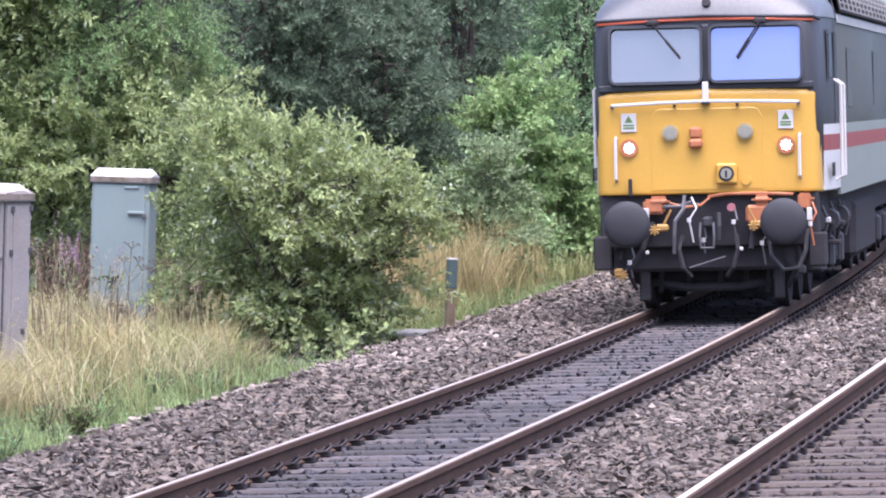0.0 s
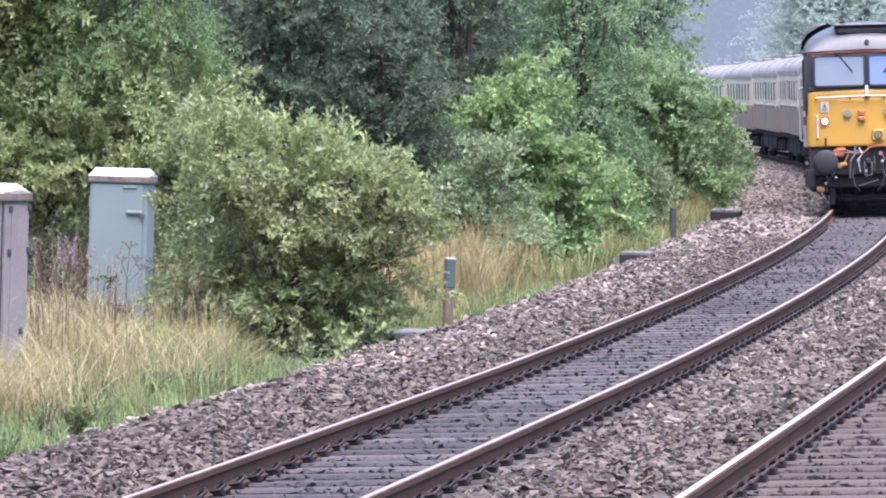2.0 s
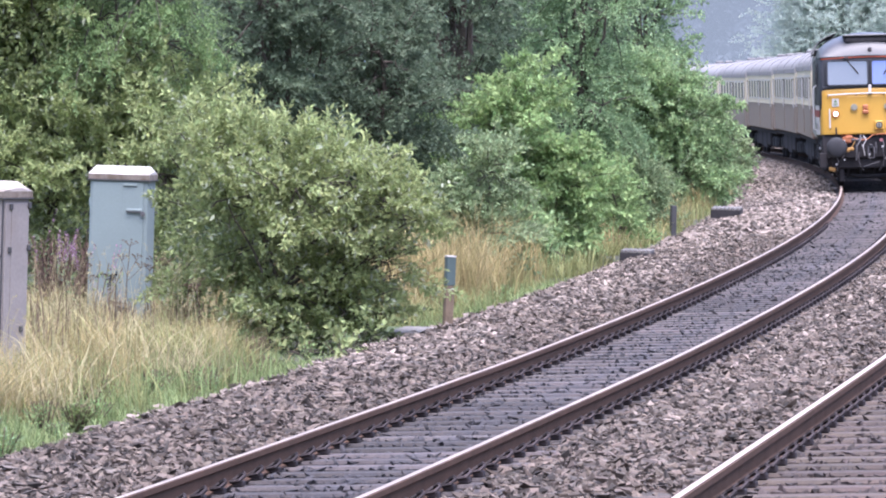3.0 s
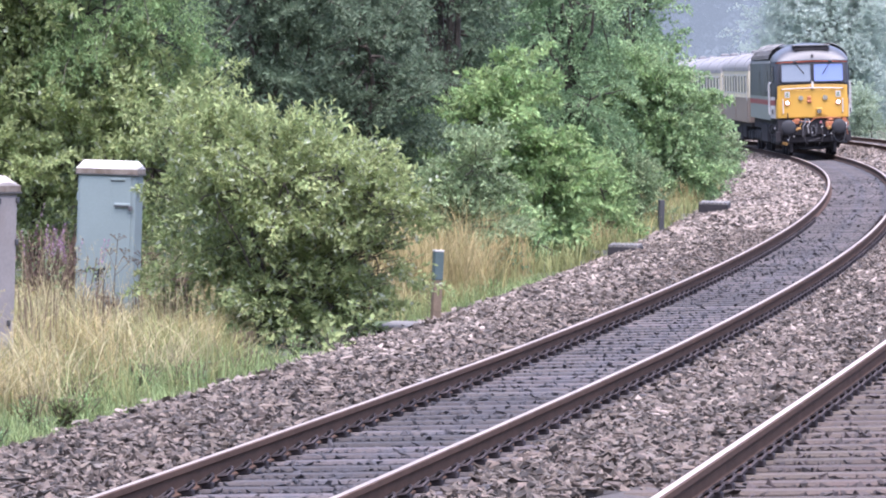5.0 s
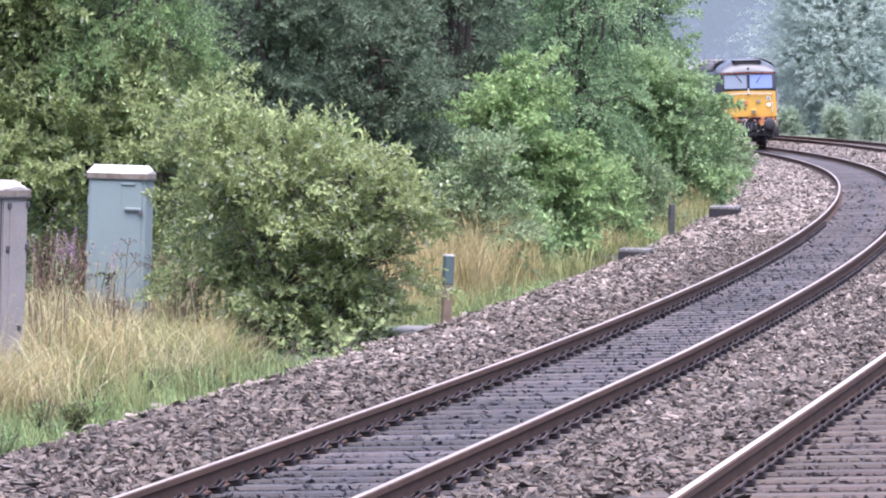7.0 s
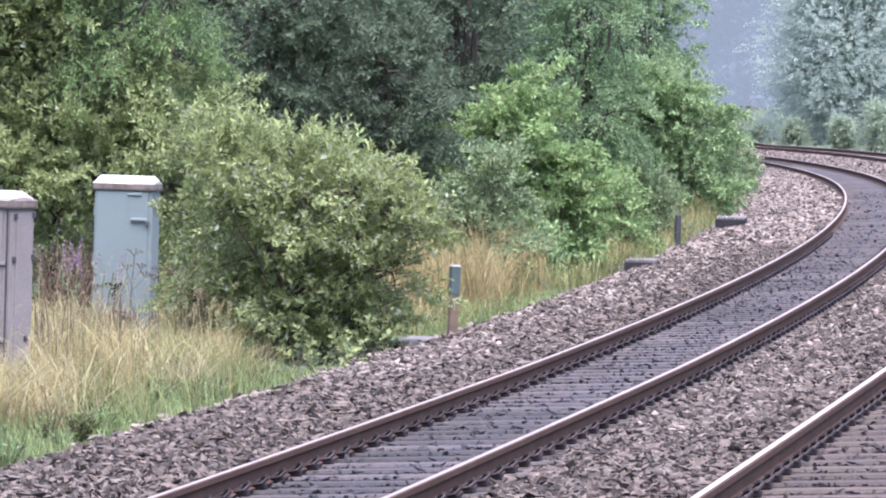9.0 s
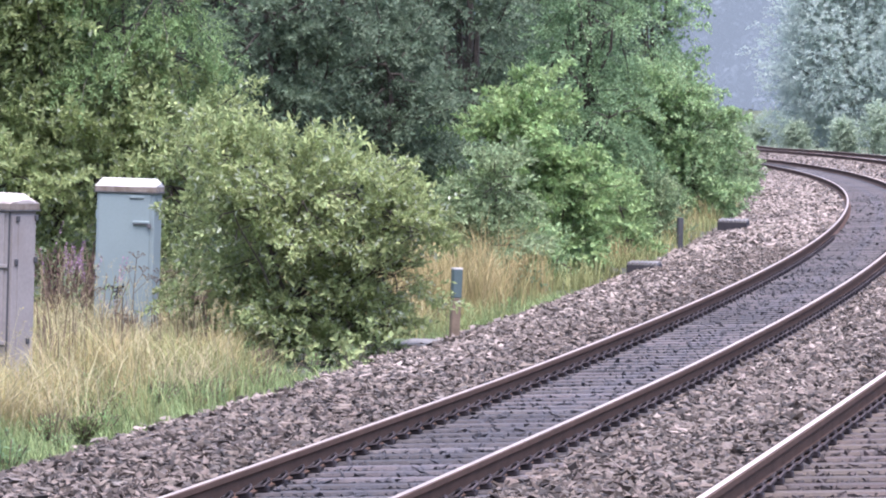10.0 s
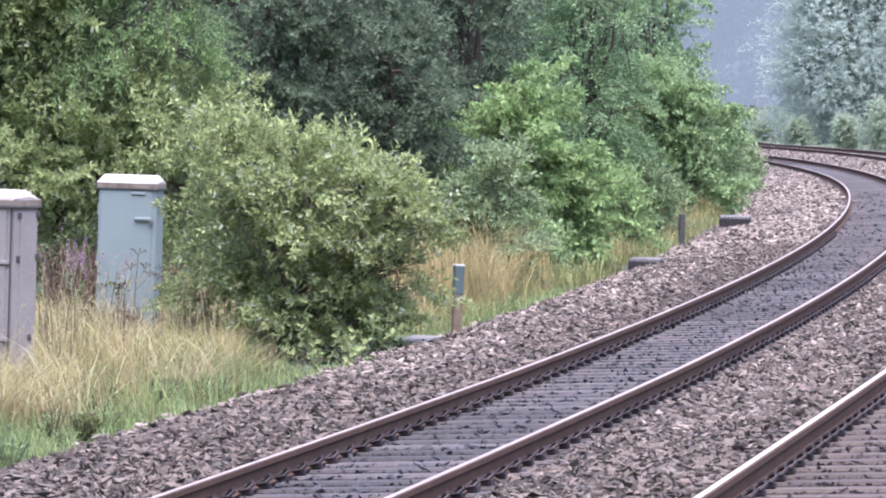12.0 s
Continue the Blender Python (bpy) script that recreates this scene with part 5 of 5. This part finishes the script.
    # cab sides: stripes, windows, doors, handrails
    for sx in (-1, 1):
        for nm, z0, z1, ys, m, lab in (("white_stripe", 1.94, 2.055, 0, M_WHITE, "white stripe"), ("red_stripe", 1.76, 1.94, 0, M_RED, "red stripe"), ("lower_panel", 1.32, 1.76, 0, M_WHITE, "white lower panel"),
                                       ("lower_panel", 1.24, 1.762, 1, M_LOWER, "pale dusty lower panel"), ("white_stripe", 1.938, 2.055, 1, M_LOWER, "dusty white stripe"), ("red_stripe", 1.762, 1.938, 1, M_RED, "red stripe")):
            run = ((0.40, 1.272), (0.9, 1.318), (1.5, 1.338), (2.2, 1.348)) if ys == 0 else ((2.2, 1.348), (18.9, 1.348))
            part(nm, loft([[(sx * (x - 0.03), y, z0), (sx * (x + 0.006), y, z0), (sx * (x + 0.006), y, z1), (sx * (x - 0.03), y, z1)] for y, x in run]), m, top, lab)
        w = side_band("cab_window", 0.75, 1.35, 2.55, 3.12, 1.308, M_SEAL, top, sx)
        side_band("pane", 0.79, 1.31, 2.59, 3.08, 1.319, M_SIDEGLASS, w, sx)
        d = side_band("cab_door", 1.62, 2.15, 1.4, 3.1, 1.335, M_CABGREY, top, sx, "dark grey cab door", 0.008)
        for y in (1.56, 2.2):
            part("handrail", tube([(sx * 1.33, y, 1.42), (sx * 1.41, y, 1.46), (sx * 1.41, y, 2.5), (sx * 1.33, y, 2.56)], 0.021, 6), M_WHITE, top, "white door handrail")
        for k in range(4):
            part("number_bar", box(min(sx * 1.349, sx * 1.353), max(sx * 1.349, sx * 1.353), 0.62 + k * 0.16, 0.72 + k * 0.16, 1.47, 1.62), M_BLACK, top, "dark bar")
        for k, (y, z0, z1) in enumerate(((4.2, 2.25, 2.95), (10.5, 2.25, 2.95))):
            g = side_band("side_panel", y, y + 1.1, z0, z1, 1.345, M_SIDEGREY, top, sx, "grey access panel", 0.006)
            side_band("panel_edge", y - 0.02, y - 0.005, z0, z1, 1.346, M_ROOF, g, sx, "", 0.004)
        # roof grille over the shoulder
        edge = [(sx * 1.35, 3.34), (sx * 1.318, 3.49), (sx * 1.208, 3.648), (sx * 1.02, 3.765), (sx * 0.77, 3.852)]
        # Black sheet on the roof stands in for the shade between the slats.
        part("grille_backing", loft([[(x * 1.015, y, 3.1 + (z - 3.1) * 1.03) for x, z in edge] for y in (2.42, 16.75)], closed=False, caps=False), M_BLACK, roof, "black sheet for the shade behind the grille")
        for k in range(15):
            y0 = 2.5 + k * 0.95
            a = [(sx * 1.355, 3.36), (sx * 1.325, 3.5), (sx * 1.215, 3.655), (sx * 1.03, 3.77), (sx * 0.78, 3.86)]
            a = [(x * 1.022, 3.1 + (z - 3.1) * 1.05) for x, z in a]
            b = bmesh.new()
            for p0, p1 in zip(a, a[1:]):
                for j in range(2):
                    q = [(p0[0] + (p1[0] - p0[0]) * t, p0[1] + (p1[1] - p0[1]) * t) for t in (j * 0.5, j * 0.5 + 0.17)]
                    vs = [b.verts.new(v) for v in ((q[0][0], y0, q[0][1]), (q[0][0], y0 + 0.85, q[0][1]), (q[1][0], y0 + 0.85, q[1][1]), (q[1][0], y0, q[1][1]))]
                    b.faces.new(vs)
            for yy in (y0, y0 + 0.85):
                tube([(p[0], yy, p[1]) for p in a], 0.009, 4, b)
            bmesh.ops.solidify(b, geom=b.faces[:], thickness=0.01)
            part("roof_grille", b, M_GRILLE, roof, "light grey slatted roof grille")
        side_band("grille_edge", 2.4, 16.8, 3.22, 3.31, 1.33, M_GRILLE, roof, sx)
        for y in (0.5, 1.3):
            part("footstep", box(min(sx * 1.15, sx * 1.36), max(sx * 1.15, sx * 1.36), y + 1.2, y + 1.6, 0.55 + y * 0.25, 0.6 + y * 0.25, 0.01), M_BLACK, top)
    # underframe, buffers, coupling
    part("buffer_beam", box(-1.22, 1.22, 0.05, 0.35, 0.72, 1.32, 0.02), M_BLACK, top, "black buffer beam")
    part("underframe", box(-1.2, 1.2, 0.35, 19.0, 0.85, 1.3, 0.02), M_BLACK, top)
    part("fuel_tank", box(-1.25, 1.25, 7.2, 12.2, 0.35, 1.1, 0.08), M_BLACK, top)
    for x in (-0.865, 0.865):
        bf = part("buffer", loft([[(x + rr * math.cos(a), yy, 1.0 + rr * math.sin(a)) for a in (2 * math.pi * k / 32 for k in range(32))]
                                  for rr, yy in ((0.2, -0.5), (0.255, -0.53), (0.258, -0.56), (0.245, -0.585), (0.2, -0.61), (0.13, -0.63), (0.05, -0.638))]), M_BUFFER, top, "greasy domed round buffer head", True)
        part("buffer_shank", disc((x, -0.27, 1.0), (0, 1, 0), 0.12, 0.6, 16), M_BLACK, bf)
        part("buffer_casing", disc((x, -0.05, 1.0), (0, 1, 0), 0.18, 0.3, 16), M_BLACK, bf)
    hook = part("coupling_hook", box(-0.05, 0.05, -0.35, 0.05, 0.95, 1.06, 0.02), M_BUFFER, top, "drawhook")
    part("screw_coupling", tube([(-0.07, -0.3, 1.0), (-0.08, -0.33, 0.85), (-0.07, -0.32, 0.72), (0.07, -0.32, 0.72), (0.08, -0.33, 0.85), (0.07, -0.3, 1.0)], 0.015, 6), M_STEEL, hook, "hanging steel coupling shackle")
    part("coupling_bar", tube([(-0.2, -0.3, 0.5), (0.2, -0.32, 0.62)], 0.009, 5), M_STEEL, hook)
    for x, w, m, y in ((-0.55, 0.16, M_JUMPER, -0.1), (0.6, 0.14, M_JUMPER, -0.1), (1.1, 0.1, M_JUMPER, -0.05)):
        b = box(x - w * 0.8, x + w * 0.8, y - 0.08, y + 0.1, 1.18, 1.3, 0.05, seg=3)
        part("jumper_box", b, m, top, "orange control jumper box")
    part("jumper_arm", tube([(-0.45, -0.1, 1.2), (-0.3, -0.14, 1.19), (-0.15, -0.12, 1.24)], 0.02, 6), M_STEEL, top)
    part("jumper_cable", tube([(0.0, -0.05, 1.28), (0.2, -0.1, 1.31), (0.6, -0.1, 1.31), (0.95, -0.1, 1.29)], 0.018, 6), M_JUMPER, top, "orange cable")
    part("pink_cap", disc((0.26, -0.12, 1.16), (0, 1, 0), 0.045, 0.1, 12), mat("faded_pink", (0.36, 0.13, 0.14), 0.6), top, "faded pink pipe cap")
    part("jumper_block", box(0.42, 0.72, -0.16, 0.0, 0.98, 1.18, 0.03), M_JUMPER, top, "orange jumper block")
    for pts, r, m, lab in (
            ([(-0.26, -0.1, 1.3), (-0.27, -0.18, 1.15), (-0.36, -0.24, 1.02), (-0.37, -0.24, 0.86), (-0.38, -0.2, 0.66)], 0.022, M_STEEL, "grey brake pipe"),
            ([(-0.62, -0.1, 1.0), (-0.66, -0.22, 0.9), (-0.72, -0.26, 0.72), (-0.85, -0.2, 0.52), (-0.98, -0.1, 0.42)], 0.03, M_BLACK, "black rubber brake hose"),
            ([(0.5, -0.1, 0.95), (0.5, -0.22, 0.85), (0.48, -0.25, 0.7)], 0.03, M_BLACK, "black rubber brake hose"),
            ([(0.66, -0.1, 0.95), (0.7, -0.24, 0.62), (0.84, -0.28, 0.46), (1.0, -0.26, 0.48), (1.08, -0.2, 0.66), (1.1, -0.1, 0.9)], 0.024, M_BUFFER, "looped heating cable"),
            ([(0.12, -0.1, 1.1), (0.13, -0.2, 0.95), (0.12, -0.2, 0.8)], 0.022, M_BUFFER, "pipe"),
            ([(-0.1, -0.1, 1.2), (-0.3, -0.15, 1.18), (-0.5, -0.15, 1.18)], 0.018, M_STEEL, "control linkage")):
        part("hose", tube(pts, r, 6), m, top, lab)
    for x, z in ((-0.5, 0.95), (0.55, 0.97)):
        c = part("brake_cock", box(x - 0.07, x + 0.07, -0.3, -0.2, z - 0.04, z + 0.04, 0.02), M_COCK, top, "yellow brake cock")
        part("cock_handle", tube([(x, -0.25, z), (x + 0.1 * (-1 if x > 0 else 1), -0.26, z + 0.2)], 0.014, 5), M_COCK, c)
        part("hose_end", box(x - 0.195, x - 0.155, -0.28, -0.24, z - 0.29, z - 0.25, 0.008), M_WHITE, c, "white hose end")
    part("white_tag", box(-0.72, -0.65, -0.22, -0.2, 1.03, 1.17, 0.006), M_WHITE, top)
    part("white_tag", box(1.1, 1.16, -0.16, -0.14, 1.0, 1.14, 0.006), M_WHITE, top)
    part("bogie_end", box(-0.95, 0.95, 0.55, 0.7, 0.3, 0.78, 0.04), M_BLACK, top)
    for x, z0, z1 in ((-0.62, 0.75, 0.22), (-0.3, 0.8, 0.3), (0.05, 0.75, 0.26), (0.34, 0.8, 0.3), (0.58, 0.7, 0.2)):
        part("brake_rigging", tube([(x, 0.2, z0), (x + 0.06, 0.3, (z0 + z1) / 2), (x + 0.02, 0.5, z1)], 0.03, 6), M_BUFFER, top)
    part("brake_beam", tube([(-0.75, 0.5, 0.34), (-0.3, 0.45, 0.26), (0.3, 0.45, 0.26), (0.75, 0.5, 0.34)], 0.05, 8), M_BLACK, top)
    for sx in (-1, 1):
        part("sand_pipe", tube([(sx * 0.95, 0.15, 0.9), (sx * 1.0, 0.1, 0.6), (sx * 0.85, 0.3, 0.25)], 0.025, 6), M_BLACK, top)
        part("brake_cylinder", disc((sx * 0.95, 0.25, 0.62), (0, 1, 0), 0.14, 0.25, 16), M_BLACK, top)
        part("brake_hose", tube([(sx * 0.3, 0.0, 0.85), (sx * 0.33, -0.16, 0.7), (sx * 0.28, -0.18, 0.5), (sx * 0.2, -0.1, 0.4)], 0.026, 6), M_BLACK, top)
        part("valve", box(sx * 1.02 - 0.05, sx * 1.02 + 0.05, -0.06, 0.05, 0.4, 0.5, 0.02), M_COCK if sx < 0 else M_BUFFER, top)
    for sx in (-1, 1):
        part("guard_iron", box(sx * 0.75 - 0.06, sx * 0.75 + 0.06, 0.2, 0.32, 0.12, 0.6, 0.02), M_BLACK, top)
        part("end_step", box(sx * 1.2 - 0.1, sx * 1.2 + 0.1, 0.0, 0.3, 0.48, 0.86, 0.02), M_BLACK, top)
    part("jumper_cable", tube([(-0.42, -0.12, 1.22), (-0.25, -0.16, 1.17), (-0.08, -0.14, 1.19), (0.02, -0.1, 1.27)], 0.014, 6), M_JUMPER, top, "orange cable")
    part("jumper_block", box(-0.72, -0.48, -0.17, 0.0, 1.1, 1.27, 0.03, seg=2), M_JUMPER, top, "orange jumper block")
    part("jumper_block", box(1.0, 1.14, -0.14, 0.0, 1.12, 1.3, 0.02, seg=2), M_JUMPER, top, "orange jumper block")
    for x, z0, z1, sag, m in ((-0.18, 1.28, 0.78, 0.06, M_WHITE), (0.62, 1.0, 0.52, 0.05, M_STEEL), (-0.86, 0.74, 0.4, 0.04, M_STEEL), (1.16, 1.2, 0.72, 0.05, M_JUMPER), (0.3, 1.14, 0.86, 0.03, M_STEEL), (-0.04, 0.95, 0.66, 0.02, M_STEEL)):
        p = part("air_pipe", tube([(x, -0.12, z0), (x + sag, -0.2, z0 - 0.12), (x - sag * 0.4, -0.22, (z0 + z1) / 2), (x + sag * 0.3, -0.18, z1)], 0.012, 6), m, top, "thin air pipe")
        part("pipe_union", disc((x - sag * 0.4, -0.22, (z0 + z1) / 2), (0, 0, 1), 0.024, 0.05, 8), M_WHITE, p, "pale pipe union")
    for x, z in ((-0.58, 0.93), (0.52, 0.96), (-0.95, 0.44)):
        c = part("valve_wheel", disc((x, -0.31, z), (0, 1, 0), 0.03, 0.05, 8), M_COCK, top, "yellow star-handled valve")
        for k in range(4):
            a = k * math.pi / 4
            part("spoke", tube([(x - 0.06 * math.cos(a), -0.33, z - 0.06 * math.sin(a)), (x + 0.06 * math.cos(a), -0.33, z + 0.06 * math.sin(a))], 0.012, 5), M_COCK, c)
    for sx in (-1, 1):
        for y, z0, z1, m in ((0.9, 1.15, 0.8, M_STEEL), (1.6, 1.1, 0.75, M_BUFFER), (2.5, 1.15, 0.85, M_STEEL), (3.4, 1.1, 0.7, M_BUFFER), (4.3, 1.15, 0.8, M_STEEL), (5.2, 1.1, 0.7, M_STEEL)):
            p = part("side_pipe", tube([(sx * 1.2, y, z0), (sx * 1.27, y + 0.06, (z0 + z1) / 2), (sx * 1.22, y + 0.12, z1)], 0.022, 6), m, top, "brake pipe beside the bogie")
            part("pipe_union", box(sx * 1.27 - 0.03, sx * 1.27 + 0.03, y + 0.03, y + 0.09, (z0 + z1) / 2 - 0.03, (z0 + z1) / 2 + 0.03, 0.008), M_WHITE if y in (0.9, 2.5) else M_BUFFER, p)
        part("brake_cylinder", disc((sx * 1.22, 1.95, 0.95), (0, 1, 0), 0.13, 0.4, 16), M_BUFFER, top)
        part("brake_cylinder", disc((sx * 1.22, 4.0, 0.95), (0, 1, 0), 0.13, 0.4, 16), M_BUFFER, top)
    bogie(top, 3.0, 3, 0.57)
    bogie(top, 16.0, 3, 0.57)
    return top


def coach():
    """A corridor coach, brown below and cream above, 20 m long."""
    top = empty("railway_coach")
    tagged(top, "cream and brown railway coach with grey roof", "coach", "coaches of the train")
    L = 19.8
    part("lower_body", box(-1.36, 1.36, 0.1, L, 1.05, 2.02, 0.03), M_BROWN, top, "dusty brown lower side")
    part("upper_body", box(-1.35, 1.35, 0.1, L, 2.02, 3.05, 0.02), M_CREAM, top, "dull cream upper side")
    part("waist_strip", box(-1.375, 1.375, 0.12, L - 0.02, 2.0, 2.05), M_CREAM, top)
    roof = part("roof", loft([[(1.37 * math.cos(math.pi * k / 24), y, 3.03 + 0.72 * abs(math.sin(math.pi * k / 24)) ** 0.8) for k in range(25)] for y in (0.1, L)]), M_COACHROOF, top, "grey curved roof")
    for k in range(3):
        y = 3.0 + k * 6.4
        part("roof_rib", loft([[(1.385 * math.cos(math.pi * j / 12), yy, 3.04 + 0.735 * math.sin(math.pi * j / 12) ** 0.8) for j in range(13)] for yy in (y, y + 0.06)]), M_RIB, top)
        part("roof_vent", box(-0.2, 0.2, y + 2.2, y + 2.6, 3.72, 3.86, 0.05), M_ROOF, top)
    for sx in (-1, 1):
        for k in range(8):
            y = 1.9 + k * 2.1
            w = side_band("window", y, y + 1.25, 2.15, 2.9, 1.35, M_WHITE, top, sx, "window with a pale frame", 0.014)
            side_band("pane", y + 0.06, y + 1.19, 2.2, 2.84, 1.357, M_SIDEGLASS, w, sx)
        for y in (0.75, 9.3, 18.5):
            d = side_band("door", y, y + 0.7, 1.15, 2.02, 1.36, M_BROWN, top, sx, "slam door, brown below and cream above", 0.02)
            side_band("door_upper", y, y + 0.7, 2.024, 2.95, 1.352, M_CREAM, d, sx, "", 0.02)
            side_band("door_window", y + 0.1, y + 0.6, 2.25, 2.85, 1.372, M_SIDEGLASS, d, sx)
            part("handrail", tube([(sx * 1.39, y - 0.08, 1.9), (sx * 1.41, y - 0.08, 2.0), (sx * 1.41, y - 0.08, 2.8)], 0.02, 5), M_WHITE, d, "pale door handrail")
    part("solebar", box(-1.25, 1.25, 0.1, L, 0.9, 1.06), M_BLACK, top)
    for y0, y1, z0 in ((5.1, 7.6, 0.42), (7.9, 10.9, 0.3), (11.2, 14.6, 0.38)):
        part("battery_box", box(-1.2, 1.2, y0, y1, z0, 0.92, 0.04), M_BLACK, top)
    part("gangway", box(-0.5, 0.5, -0.2, L + 0.3, 1.1, 3.25, 0.05), M_BLACK, top, "black gangway bellows")
    for y in (2.9, L - 2.9):
        bogie(top, y, 2, 0.46, 0.95)
    return top


LOCO = locomotive()
COACHES = [coach()]
for _ in range(9):
    COACHES.append(copy_thing(COACHES[0], Matrix()))

RUN = ((0, 30.84), (0.5, 43.56), (1.0, 56.37), (1.5, 69.20), (2.0, 81.94), (2.5, 94.56), (3.0, 107.09), (4.0, 132.1), (5.0, 157.1), (6.0, 182.35), (7.0, 207.84),
       (8.0, 233.3), (9.0, 258.8), (10.0, 284.3), (11.0, 309.8), (12.0, 335.3))


def vehicle_pose(s, length):
    """A vehicle whose near end is at s: its two pivots ride on the track's middle."""
    rail_z = GAUGE / 2 * CANT
    a, b = (Vector(line(s + k * length, GAUGE / 2, rail_z)) for k in (0.16, 0.84))
    d = (b - a).normalized()
    o = a - d * 0.16 * length
    return Matrix.Translation(o) @ pose(0, 0, 0, 0, 0, math.degrees(math.atan2(d.y, d.x)) - 90) @ pose(0, 0, 0, 0, -math.degrees(CANT), 0)


def motions():
    times = [0.25 * k for k in range(49)]
    for i, thing in enumerate([LOCO] + COACHES):
        ahead = 0 if i == 0 else 19.9 + (i - 1) * 20.4
        rows = []
        for t in times:
            s = float(np.interp(t, [r[0] for r in RUN], [r[1] for r in RUN])) + ahead
            rows.append((t, vehicle_pose(s, 19.3 if i == 0 else 19.8)))
        walk(thing, rows)
    # the front bush shakes in the draught of the passing train and then settles
    rest = BUSH.matrix_world.copy()
    walk(BUSH, [(t, rest @ pose(0, 0, 0, 0.5 * math.sin(5.1 * t + 1) * math.exp(-t / 3) + 0.06 * math.sin(2.3 * t), (0.7 * math.sin(6.3 * t) * math.exp(-t / 3) + 0.08 * math.sin(1.9 * t)), 0)) for t in times])


motions()
